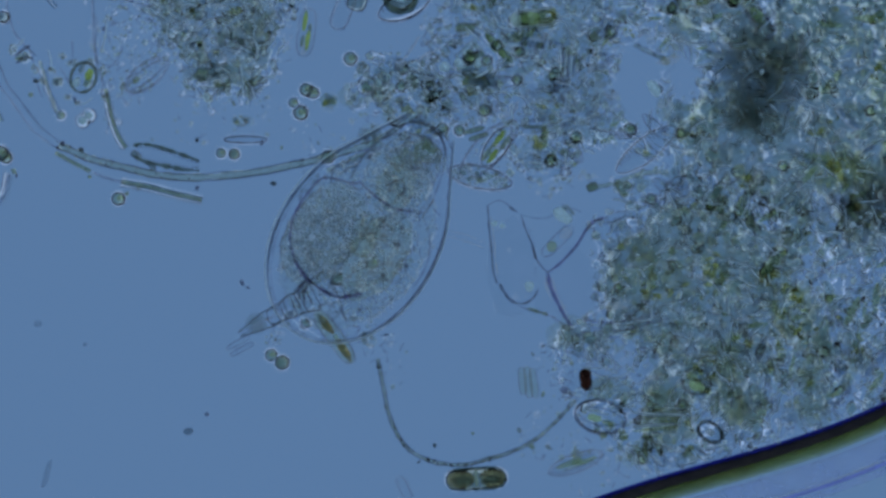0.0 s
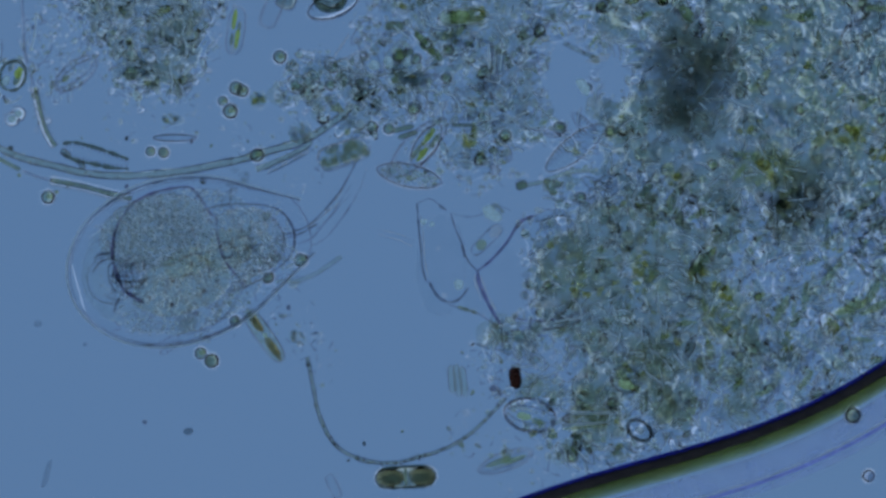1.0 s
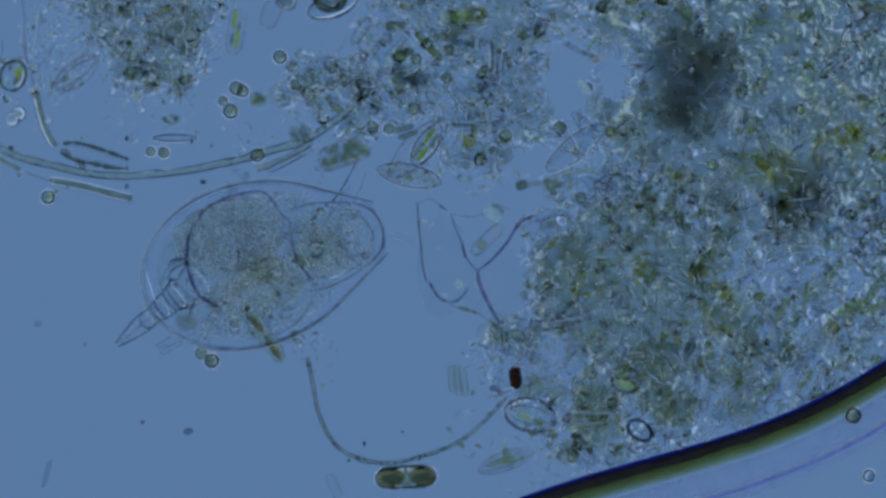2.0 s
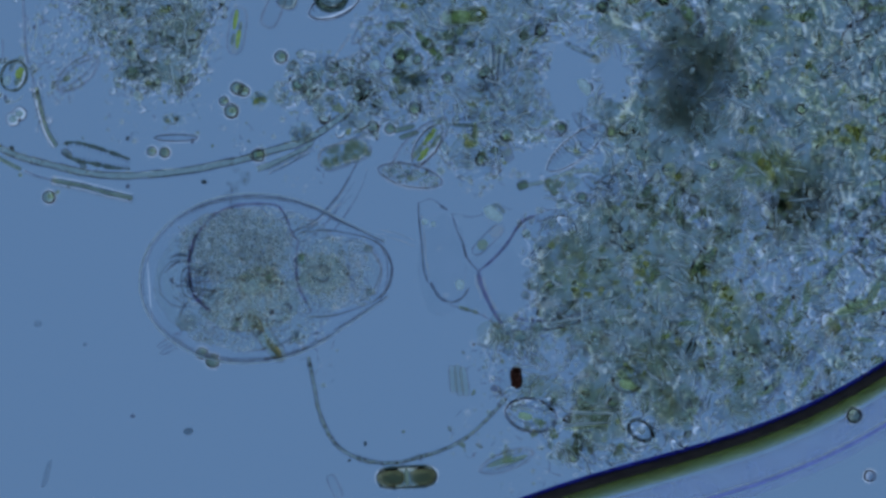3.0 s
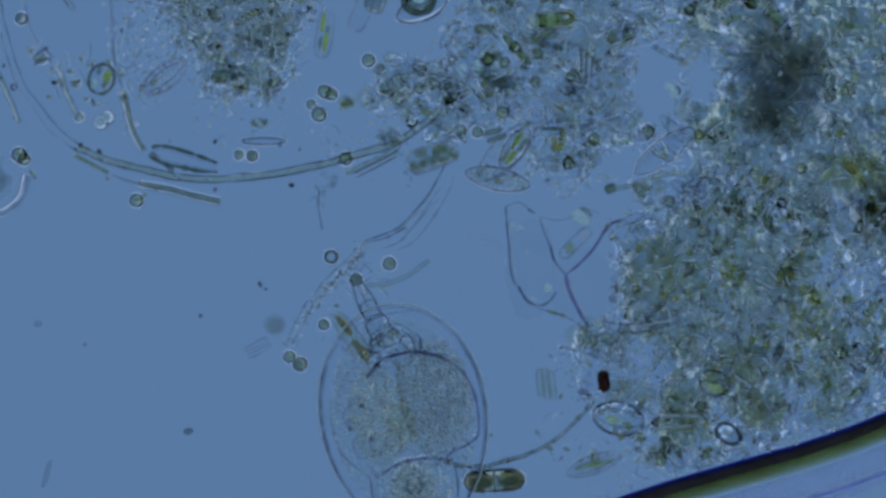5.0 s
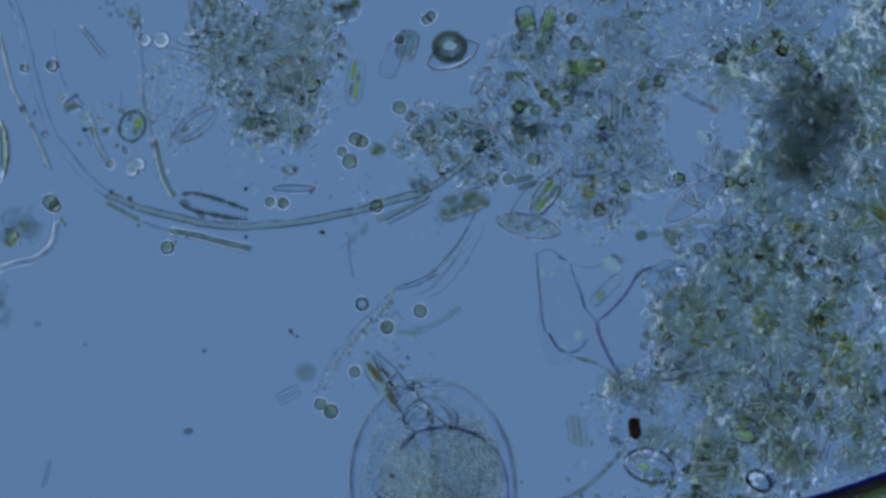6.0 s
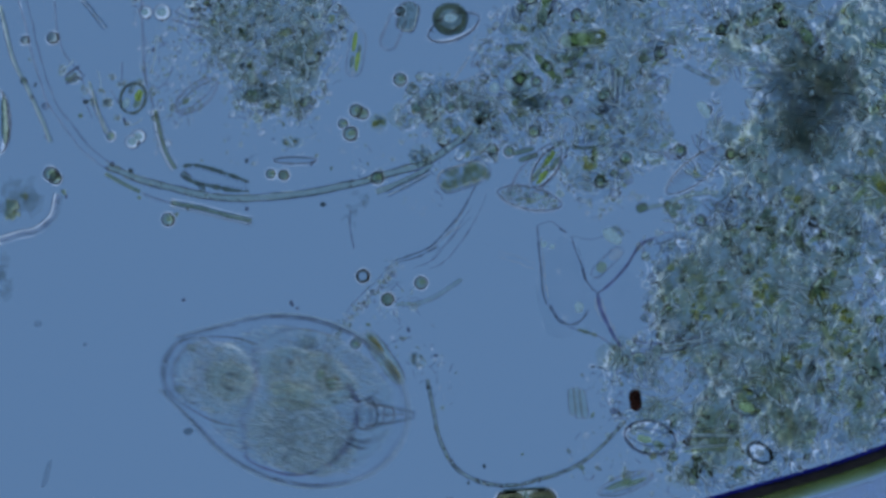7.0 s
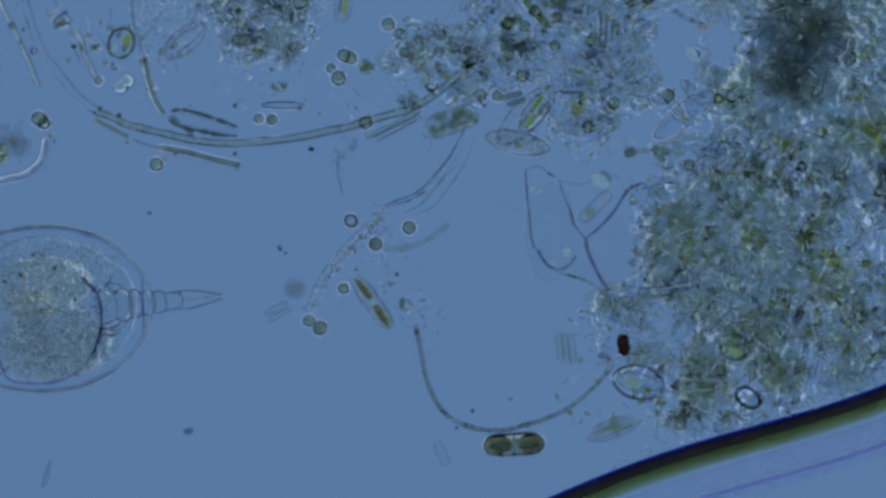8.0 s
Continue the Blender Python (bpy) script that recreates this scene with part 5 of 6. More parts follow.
# ---- folded clear skin ----
fold = thing("cast_skin", 784, 441, 0, 0, "folded empty clear skin with dark creases", "cast skin")
creases = [
    ([(740, 360), (743, 400), (747, 440), (750, 475), (757, 500)], 1.7, EDGE), ([(746, 380), (751, 420), (754, 460), (760, 490)], 2.0, PALE), ([(762, 500), (770, 515), (780, 528), (792, 534)], 2.7, EDGE),
    ([(790, 534), (806, 534), (820, 525), (830, 510)], 1.5, EDGE), ([(779, 364), (786, 368), (792, 372)], 2.0, EDGE), ([(800, 378), (808, 405), (820, 432), (825, 452), (835, 468), (847, 480)], 1.3, EDGE),
    ([(820, 434), (823, 445), (825, 456)], 2.6, EDGE), ([(950, 382), (935, 386), (919, 397), (905, 420), (890, 440), (870, 462), (847, 480)], 2.2, VIOLET), ([(946, 386), (930, 391), (915, 406), (898, 434), (878, 456)], 1.0, EDGE),
    ([(847, 480), (850, 500), (858, 520), (870, 545), (880, 562), (892, 580)], 3.2, VIOLET), ([(853, 488), (862, 516), (876, 544), (888, 566)], 2.6, PALE), ([(843, 486), (845, 506), (854, 530)], 2.6, PALE),
    ([(795, 538), (815, 546), (840, 552), (860, 562), (880, 576), (900, 590), (925, 592), (960, 585), (1000, 575)], 2.2, FAINT), ([(812, 543), (830, 549), (846, 554)], 3.0, OLIVE),
    ([(950, 382), (962, 400), (972, 420), (965, 432), (952, 435), (942, 420), (925, 400)], 1.4, FAINT), ([(948, 450), (941, 470), (936, 500), (930, 525)], 1.6, FAINT), ([(740, 360), (762, 352), (782, 364)], 1.2, FAINT), ([(800, 378), (840, 384), (880, 366), (906, 372)], 1.0, FAINT),
]
for pts, rad, mtl in creases:
    part("crease", slide_line([(*p, 14) for p in pts], rad, wobble=0.8, taper=0.3), mtl, fold)
skin = bmesh.new()
for c, s in (((-0, -30, 8), (44, 92, 7)), ((95, -60, 8), (60, 66, 7))):
    ball(skin, c, 1, 3, 0.2, s, s[0])
bmesh.ops.translate(skin, vec=(0, 0, 0), verts=skin.verts)
part("skin", skin, SKIN, fold, "clear skin")
for u, v, r in ((789, 523, 4), (778, 440, 3), (884, 386, 5)):
    part("droplet", ball(bmesh.new(), (u - 784, 441 - v, 12), r, 3, 0.1), DROP, fold, "clear droplet")
# bright light in clear droplets, painted as white spots
for u, v, a, b, turn in ((870, 376, 11, 15, 40), (880, 384, 9, 10, 60), (814, 504, 8, 9, 0), (752, 393, 6, 5, 0), (766, 397, 5, 5, 0)):
    part("bright_droplet", ball(bmesh.new(), (u - 784, 441 - v, 16), 1, 3, 0.25, (a, b, 6), u, turn), SHINE, fold, "droplet with its bright light painted white")
rod_cell("green_rod", 864, 424, 74, 20, 44, "pale greenish rod inside the empty skin", SHELL, wall=FAINT, bars=((20, 24, PALE), (-14, 20, HEART)))
part("shadow_fold", slide_line([(872, 362, 16), (884, 366, 16), (893, 378, 16)], 4.0, wobble=0.8, taper=0.6), MURK, fold, "dark olive edge of the bright droplet")

# ---- shells of diatoms and rod-shaped algae ----
rod_cell("diatom", 720, 845, 106, 34, 3, "brown-grey blunt diatom with a clear middle bar", UMBRA, "diatom", wall=WALL, bars=((-27, 48, DUSK), (28, 46, DUSK), (-25, 38, DUSK), (30, 36, DUSK), (0, 7, GLINT)))
lens_cell("diatom", 469, 594, 112, 29, -55, "brown blunt diatom with two dark bodies", pointed=0.3, body=ROD, edge=FAINT, wall=1.5, contents=((-27, 1, 42, 14, BROWN), (27, 0, 46, 15, BROWN), (-22, 1, 30, 10, BROWN), (30, 0, 30, 11, BROWN), (1, 1, 10, 8, GLINT), (-46, 0, 12, 9, MURK)))
lens_cell("diatom", 940, 735, 92, 56, -12, "clear lens-shaped diatom shell with greenish spots", edge=EDGE, wall=2.2, h=18, double=True, grit=20, contents=((-10, -4, 26, 12, PITH), (16, -8, 24, 10, HEART), (-14, 8, 34, 5, FLECK)))
lens_cell("diatom", 897, 817, 104, 32, 20, "clear boat-shaped diatom shell with pale green content", pointed=0.6, edge=FAINT, wall=2.0, contents=((-16, 3, 40, 10, HEART), (18, -3, 36, 9, HEART), (2, 2, 18, 12, HEART), (0, -5, 60, 4, FLECK)), double=True)
lens_cell("ring_shell", 1134, 762, 46, 31, -35, "small clear oval shell with a thick dark rim", "shell", pointed=0.5, wall=3.2, edge=DEEP, h=16, contents=((0, 0, 16, 12, FLECK),))
lens_cell("diatom", 1020, 262, 130, 40, 38, "clear diatom shell with fine cross ribs", ribs=16, edge=EDGE, wall=1.2, h=24)
lens_cell("diatom", 419, 54, 86, 30, 82, "green diatom with bright chloroplast strips", body=SKIN, edge=FAINT, pointed=0.3, contents=((20, 5, 34, 8, GREEN), (-14, -4, 34, 8, GREEN), (8, -5, 20, 6, OLIVE), (-16, 5, 22, 6, OLIVE), (-30, 0, 18, 12, PALE)))
lens_cell("diatom", 756, 256, 84, 34, 55, "bright green diatom with olive ends", contents=((16, 4, 32, 9, GREEN), (-18, -4, 30, 9, GREEN), (-20, 6, 30, 10, OLIVE), (12, -8, 34, 8, OLIVE), (0, 0, 12, 8, PALE)))
lens_cell("diatom", 742, 262, 140, 52, 46, "wide clear shell round the green diatom", edge=FAINT, grit=24)
lens_cell("diatom", 726, 311, 116, 38, -12, "clear shell filled with small grains", body=SKIN, edge=EDGE, wall=1.5, grit=110, contents=((-30, 2, 12, 9, SHINE), (-18, -6, 9, 8, SHINE), (2, -4, 14, 10, OLIVE), (16, 5, 10, 8, SHINE), (30, -2, 12, 8, SHINE), (8, 7, 8, 7, SHINE), (-6, 6, 8, 7, SHINE), (38, 4, 8, 6, SHINE)))
lens_cell("diatom", 592, 8, 96, 42, 22, "half-lens ribbed diatom shell", ribs=12, edge=EDGE)
lens_cell("oval_cell", 136, 130, 92, 42, 38, "empty pale oval shell", "shell", edge=FAINT, wall=2.6, double=True, grit=14, contents=((-20, 4, 16, 9, OLIVE),))
lens_cell("diatom", -212, 175, 110, 34, 92, "dark diatom with coarse cross ribs", ribs=12, edge=EDGE, contents=((0, -8, 90, 12, OLIVE),))
split = thing("split_shell", 784, 441, 0, 0, "long split diatom shell with two dark toothed walls", "diatom")
for pts in ([(112, 255), (124, 252), (140, 253), (170, 261), (200, 271), (229, 282)], [(112, 271), (124, 279), (140, 285), (170, 291), (200, 297), (229, 299)]):
    part("wall", slide_line([(*p, 9) for p in pts], 3.6, taper=0.45, wobble=0.9), WALL, split, "dark thick wall")
    side = 1 if pts[0][1] < 260 else -1
    for k in range(15):
        t = 0.06 + 0.9 * k / 14
        u = 112 + 117 * t
        v = float(np.interp(u, [p[0] for p in pts], [p[1] for p in pts]))
        part("tooth", slide_line([(u, v + 2 * side, 10), (u - 0.6, v + 4.5 * side, 10), (u - 1.2, v + 7.0 * side, 10)], 1.0, sides=5), EDGE, split)
part("girdle", slide_line([(116, 263, 7), (140, 269, 7), (170, 276, 7), (200, 284, 7), (228, 290, 7)], 11, flat=0.5, taper=0.3), SHELL, split, "clear middle of the shell")
rod_cell("dark_end", 117, 272, 20, 11, -40, "dark end knob of the split diatom", MURK, "diatom")
rod_cell("dark_end", 145, 292, 18, 8, -60, "small dark hook", MURK, "crumb")
lens_cell("needle_shell", 311, 244, 76, 11, 0, "thin spindle-shaped shell with dark edges", pointed=0.5, wall=1.4, edge=EDGE)
grey_rod = rod_cell("blurred_rod", 610, 272, 96, 40, 20, "blurred grey-brown blunt rod full of grains", SHELL, "rod", wall=FAINT, h=10)
rng = np.random.default_rng(61)
strew("grain", crumb_shapes(rng, VEIL_OLIVE, 4), np.stack([rng.uniform(-40, 40, 110), rng.uniform(-15, 15, 110), rng.uniform(5, 14, 110)], 1), rng.uniform(4, 9, 110), rng, grey_rod)
rod_cell("clear_rod", 606, 270, 88, 34, 16, "clear blunt rod round grey grains", SHELL, "rod", wall=PALE)
soft_lump("dark_middle", 604, 272, 26, 14, 20, 26, VEIL_DARK, "dark grains in the blurred rod", "grains", tall=8)
rod_cell("green_rod", 822, 30, 84, 26, 5, "pale green blunt rod in the heap", ROD, h=30, wall=FLECK, bars=((-30, 22, GLINT), (-8, 40, PITH), (20, 40, HEART)))
rod_cell("green_rod", 757, -38, 84, 20, 76, "upright green rod with dark walls", ROD, wall=EDGE, bars=((12, 50, PITH), (-28, 26, GLINT), (0, 30, HEART)))
rod_cell("oval_cell", 721, -56, 46, 30, 100, "dark-rimmed oval cell with yellow core", ROD, "cell", wall=EDGE, bars=((0, 26, HEART), (-6, 18, PITH)))
rod_cell("oval_cell", 511, -10, 54, 34, 75, "grey oval cell with dark middle", MURK, "cell", wall=FAINT)
rod_cell("clear_rod", 484, 16, 70, 30, 68, "pale clear blunt rod", SKIN, wall=FAINT)
rod_cell("green_strip", 760, 82, 70, 12, -48, "yellow-green strip", PITH, bars=((-26, 20, OLIVE), (10, 20, GREEN), (26, 16, GLINT)), wall=FAINT)
rod_cell("green_strip", 1218, 25, 80, 22, -58, "pale yellow-green rod at the dark lump", ROD, bars=((-30, 18, PALE), (0, 40, PITH), (30, 20, PALE)))
rod_cell("green_rod", 1145, -15, 80, 20, 28, "pale rod with olive ends", ROD, bars=((-26, 26, LEAFY), (24, 22, OLIVE)))
rod_cell("green_rod", 1245, 465, 70, 24, 58, "olive rod in the heap", ROD, bars=((12, 30, HEART), (-14, 26, HEART)))
lens_cell("diatom", 1480, 585, 74, 34, -50, "clear shell with a green body", contents=((-8, 4, 26, 16, GREEN), (10, -2, 30, 12, MURK)))
lens_cell("diatom", 1555, 460, 110, 60, -35, "clear boat-shaped shell in the heap", edge=FAINT, double=True)
lens_cell("diatom", 1080, 322, 52, 24, 20, "small clear oval shell", contents=((2, 0, 16, 12, PALE),))
lens_cell("diatom", 1530, 50, 90, 32, 30, "clear diatom shell in the heap", double=True)
lens_cell("diatom", 1165, 225, 80, 26, 60, "clear narrow shell", edge=FAINT)
for k, (du, ln) in enumerate(((-10, 50), (0, 58), (10, 54))):
    rod_cell("comb_rod", 812 + du, 672 + k * 2, ln, 13, 94 + k * 2, "pale clear rod, one of three side by side", ROD, "rod", wall=FAINT)
rod_cell("pale_rod", 592, 862, 46, 16, -65, "pale out-of-focus rod", SKIN, "rod", wall=FAINT)
for du, dv in ((0, 0), (6, 12)):
    rod_cell("splinter", 298 + du, 604 + dv, 46, 8, 28, "thin clear splinter", SHELL, "splinter", wall=FAINT)

small_shells()
rng_loose = np.random.default_rng(31)
loose = [cell_ball(708, 95, 10, label="round cell with a dark rim in the loose heap", group="round cells in the loose heap"), rod_cell("small_rod", 690, 60, 44, 12, 60, "clear blunt rod in the loose heap", SKIN, "rod", wall=FAINT), lens_cell("small_shell", 846, 215, 58, 16, 30, "pointed clear shell in the loose heap", edge=FAINT)]
for cu, cv, _ in zip(*spread([(760, 60, 110), (850, 120, 110), (840, 250, 60), (900, 0, 100), (700, 150, 60)], 26, rng_loose, 5.0)):
    p = spot(cu, cv, rng_loose.uniform(8, 26))
    copy_thing(loose[rng_loose.integers(3)], pose(p.x, p.y, p.z, 0, 0, rng_loose.uniform(0, 360)))

# ---- single things in the loose heap ----
# droplets whose bright bent light is painted white
for u, v, a, b, turn in ((1034, 154, 9, 17, 35), (664, 116, 9, 9, 0), (690, 110, 8, 10, 20), (722, 110, 8, 9, 0), (1030, 702, 6, 6, 0), (1140, 62, 7, 9, 0), (1225, 56, 5, 9, 30)):
    blob = part("shine_drop", ball(bmesh.new(), (0, 0, 30), 1, 3, 0.2, (a, b, 6), u, 0), SHINE)
    blob.matrix_basis = pose(*spot(u, v), 0, 0, turn)
    tagged(blob, "droplet in the loose heap, its bright light painted white", "droplet", "fatty droplets")
for u, v, ln, wd, turn, label in ((715, 228, 40, 8, 14, "short dark blunt rod beside the heap"), (724, 239, 36, 8, 18, "short dark blunt rod beside the heap"), (706, 80, 56, 9, 44, "pale slanting rod in the heap"), (820, 222, 36, 5, 0, "thin dark bar in the heap"), (838, 238, 34, 5, 84, "thin dark bar in the heap"), (925, 328, 20, 14, 20, "small olive cell at the heap's edge"), (987, 325, 12, 14, 60, "small olive cell at the heap's edge")):
    rod_cell("small_rod", u, v, ln, wd, turn, label, ROD if "pale" in label else OLIVE, "rod", wall=FAINT if "pale" in label else EDGE, h=26)
for k in range(7):
    thread("pale_bristle", [(866 + 6 * k, 78 + 3 * k, 30), (868 + 5 * k, 106, 30), (866 + 5 * k, 138 - 2 * k, 30)], 1.2, EDGE if k % 2 else FLECK, "straight thin bristle, one of a row in the heap", "bristle", h=30)
for u, v, a, b, n in ((942, 168, 26, 20, 12), (968, 196, 16, 24, 10), (1145, 290, 14, 12, 9), (1172, 346, 16, 13, 9), (925, 195, 22, 20, 6), (1068, 205, 26, 40, 8), (735, 809, 14, 6, 10)):
    soft_lump("dark_crumb", u, v, a, b, 20, n, VEIL_DARK, "dark granular crumb in the loose heap", "crumb", h=14)

for k, mtl in enumerate((ROD, FLECK, HEART, ROD, FLECK, HEART)):
    rod_cell("striped_rod", 1052 - 4 * k, 724 + 6.4 * k, 86 - 6 * (k % 3), 5.5, 1.5 * (k - 2), "thin straight rod, one of a bundle in the heap", mtl, "rod", wall=(FAINT, SHELL)[k % 2], h=40)
lens_cell("oval_cell", 1108, 672, 54, 44, -20, "large round cell with a dark rim in the heap", "cell", pointed=0.5, edge=EDGE, wall=1.8, h=44, contents=((4, -8, 26, 16, PITH), (-10, 6, 20, 16, HEART)))
granular_cell(1098, 800, 20, "granular cell near the water's edge", 6, 2, 10, 1.2)
granular_cell(995, 800, 17, "soft grey granular cell near the heap", 3, 0, 60, 1.5)
granular_cell(898, 803, 11, "small pale granular cell near the thread", 2, 2, 0, 1.1)
granular_cell(998, 578, 12, "dark round granular cell under the folded skin", 6, 0, 0, 1.0)
for k in range(6):
    thread("curved_fold", [(905, 562 + 7 * k, 26), (950, 568 + 6 * k, 26), (1000, 562 + 5 * k, 26), (1050 + 4 * k, 548 + 4 * k, 26)], 1.3, (VIOLET, FLECK, FAINT)[k % 3], "curved violet-edged fold beneath the heap", "cast skin", h=26, taper=0.5, wobble=0.8)
thread("curved_fold", [(1262, 625, 40), (1266, 650, 40), (1282, 690, 40), (1278, 730, 40)], 1.3, FAINT, "thin curved outline of a pale cell", "cell outline", h=40)
thread("curved_fold", [(1300, 640, 40), (1312, 680, 40), (1306, 720, 40), (1284, 745, 40)], 1.3, FAINT, "thin curved outline of a pale cell", "cell outline", h=40)

# ---- red-brown crystal ----
crystal = loft(bmesh.new(), [(x * 0.94, w * 0.88, w * 0.75, 0.8 * math.sin(x * 0.3), 12) for x, w in ((-21, 2), (-20.5, 5), (-19, 8), (-16, 10.4), (-12, 11.8), (-4, 12.6), (6, 12.2), (13, 11.8), (17, 10), (19.6, 7), (21, 2))], 18)
red = part("dark_crystal", crystal, RED)
red.matrix_basis = pose(*spot(914, 669), 0, 0, 96)
tagged(red, "almost black dark red grain at the heap's edge", "mineral grain")

# ---- round cells and droplets ----
def round_cells(rows):
    for u, v, r, mtl, label in rows:
        cell_ball(u, v, r, material=mtl, label=label + " on the slide", core=mtl is BALL)


round_cells([(86, 349, 11, BALL, "green round cell"), (-16, 201, 7, BALL, "small dark round cell"), (-122, 268, 12, BALL, "round cell"), (-113, 276, 10, BALL, "round cell"), (431, 449, 11, SKIN, "clear droplet with a thick dark ring"), (534, 461, 11, BALL, "round cell"), (418, 569, 9, BALL, "small clear round cell"), (376, 639, 12, OLIVE, "dark green round cell"), (357, 626, 10, BALL, "round cell with dark ring"), (475, 490, 11, OLIVE, "dark green cell"), (419, 156, 11, BALL, "round cell"), (431, 161, 10, BALL, "round cell"), (396, 179, 8, BALL, "small cell"), (409, 197, 12, BALL, "clear cell"), (291, 270, 9, OLIVE, "small dark cell")])
round_cells([(268, 268, 8, BALL, "small clear cell"), (497, 101, 11, BALL, "round cell"), (526, 149, 16, DROP, "clear bubble-like cell"), (551, 144, 16, DROP, "clear bubble-like cell"), (591, 119, 10, BALL, "round cell"), (587, 150, 9, BALL, "round cell"), (457, 275, 11, BALL, "round cell on the thread"), (992, 227, 11, BALL, "round green cell"), (23, 211, 12, DROP, "bright droplet"), (34, 202, 12, DROP, "bright droplet"), (46, -18, 11, DROP, "bright droplet"), (76, -18, 14, DROP, "bright droplet"), (-118, 27, 10, MURK, "dark round cell"), (-168, 31, 7, MURK, "small dark cell")])
round_cells([(-132, 148, 6, FAINT, "faint cell"), (-170, 103, 6, MURK, "small dark cell"), (545, -55, 8, MURK, "small dark cell"), (553, -62, 8, MURK, "small dark cell"), (497, -20, 8, MURK, "small dark cell"), (660, 225, 10, BALL, "round cell"), (690, 228, 9, BALL, "round cell"), (1512, 736, 13, OLIVE, "blurred round cell outside the water"), (1540, 843, 10, FAINT, "faint blurred grain"), (1449, 700, 12, BALL, "round cell at the water's edge"), (1042, 155, 8, MURK, "dark speck"), (1375, -60, 26, DROP, "large pale droplet"), (1500, 620, 9, DROP, "pale droplet"), (1325, 755, 6, DROP, "pale droplet")])
for u, v, r, dk, gr, ln, tn, label in (
    (459, 176, 17, 4, 4, 1.0, 0, "yellow-green granular round cell"), (606, 136, 12, 5, 0, 1.0, 0, "dark granular cell on the slide"), (641, 164, 15, 6, 0, 1.0, 0, "dark granular cell on the slide"),
    (533, 234, 20, 9, 0, 1.1, 30, "dark knobbly granular cell on the thread"), (262, 122, 21, 10, 0, 1.1, 0, "dark granular cell in the clump"),
    (528, 598, 13, 8, 0, 1.3, -40, "dark ragged cell beside the thread"), (29, -52, 13, 8, 0, 1.3, 60, "dark oval granular cell"), (306, 211, 12, 8, 2, 1.7, -5, "dark green oval cell on the slide"),
    (720, 132, 30, 10, 0, 1.1, 0, "brownish granular cell in the heap"), (404, -75, 26, 10, 2, 1.0, 0, "dark granular cell in the clump"), (222, 15, 18, 5, 4, 0.8, 0, "cell with yellow-green content in the clump"),
):
    granular_cell(u, v, r, label, dk, gr, tn, ln)
pale_cell = thing("blurred_cell", 331, 569, 0, 0, "blurred grey-green round cell", "cell")
for k in range(4):
    part("layer", ball(bmesh.new(), (0.8 * k, -0.6 * k, 5 + 2 * k), 1, 3, 0.04, (21 - 3.2 * k, 20 - 3 * k, 3), 7 + k), VEIL_GREY, pale_cell)
bubble = thing("dark_drop", 586, -6, 0, 0, "dark round drop with a bright middle", "droplet")
part("body", ball(bmesh.new(), (0, 0, 24), 25, 3, 0.06, (1.1, 0.95, 0.8), 3), UMBRA, bubble)
part("rim", tube(bmesh.new(), [Vector((26 * math.cos(a), 23 * math.sin(a), 24)) for a in np.linspace(0, 2 * math.pi, 30)], 6, 8, 0, 0.5), WALL, bubble, "dark rim")
# bright bent light of the dark drop, painted as a white ball
part("glint", ball(bmesh.new(), (0, 1, 46), 9, 3, 0.1, (1.3, 0.9, 0.5), 4), SHINE, bubble, "bright middle")
for u, v, a, b in ((412, 330, 12, 14), (428, 312, 16, 20), (407, 352, 12, 16)):
    soft_lump("blurred_crumb", u, v, a, b, 30, 9, VEIL_DARK, "blurred dark crumb below the thread", "crumb", tall=10)
lens_cell("oval_cell", 24, 134, 54, 44, 70, "oval cell with a dark wall and yellow content", "cell", pointed=0.5, edge=WALL, wall=3.0, contents=((8, -8, 22, 12, GREEN), (-12, 8, 18, 12, SHINE), (-4, -10, 22, 12, OLIVE), (14, 8, 18, 10, MURK)))
granular_cell(-82, 98, 11, "small dark granular cell by the thread", 5, 0, 20, 1.2)
for u, v, r, dk in ((-102, 84, 8, 4), (-62, 118, 7, 4), (-48, 140, 6, 3), (-32, 122, 6, 3), (4, 108, 8, 4), (-4, 168, 6, 3), (34, 106, 8, 4), (58, 122, 7, 3), (62, 168, 6, 3), (-14, 96, 6, 3), (12, 178, 5, 2), (92, 150, 6, 3)):
    granular_cell(u, v, r, "small granular crumb near the long thread", dk, 0, u, 1.3)
for k, (u, v, ln, turn) in enumerate(((-92, 74, 26, 40), (-70, 92, 34, -70), (-58, 150, 40, -65), (-36, 100, 30, -80), (2, 90, 40, 85), (44, 86, 46, 95), (60, 60, 60, 80), (84, 96, 40, 60), (-10, 130, 30, -60), (28, 176, 26, 30))):
    a, b = ln / 2 * math.cos(radians(turn)), ln / 2 * math.sin(radians(turn))
    thread("faint_bristle", [(u - a, v + b), (u + 2, v + 2), (u + a, v - b)], 1.3, FAINT if k % 3 else FLECK, "faint thin bristle near the long thread", "bristle", h=8)
granular_cell(-22, 142, 10, "small dark granular cell by the thread", 5, 0, 0, 1.1)
algal_lump(-8, -72, 44, 14, -8, CRUMB, 10, "dark crumbs strung along a thread")
algal_lump(20, -64, 20, 10, -8, LEAFY, 4, "yellow-green crumbs strung along a thread")
soft_lump("blurred_cell", -179, 318, 38, 42, 0, 22, VEIL_DARK, "large blurred grey-green cell on the slide", "cell")
algal_lump(-179, 318, 34, 38, 0, OLIVE, 5, "grey-green crumbs in a blurred cell")
soft_lump("blurred_lump", -208, 450, 22, 45, 0, 26, VEIL_DARK, "blurred brownish violet lump on the slide", "lump")

# ---- specks and crumbs scattered over the open water ----
speck_rng = random.Random(12)


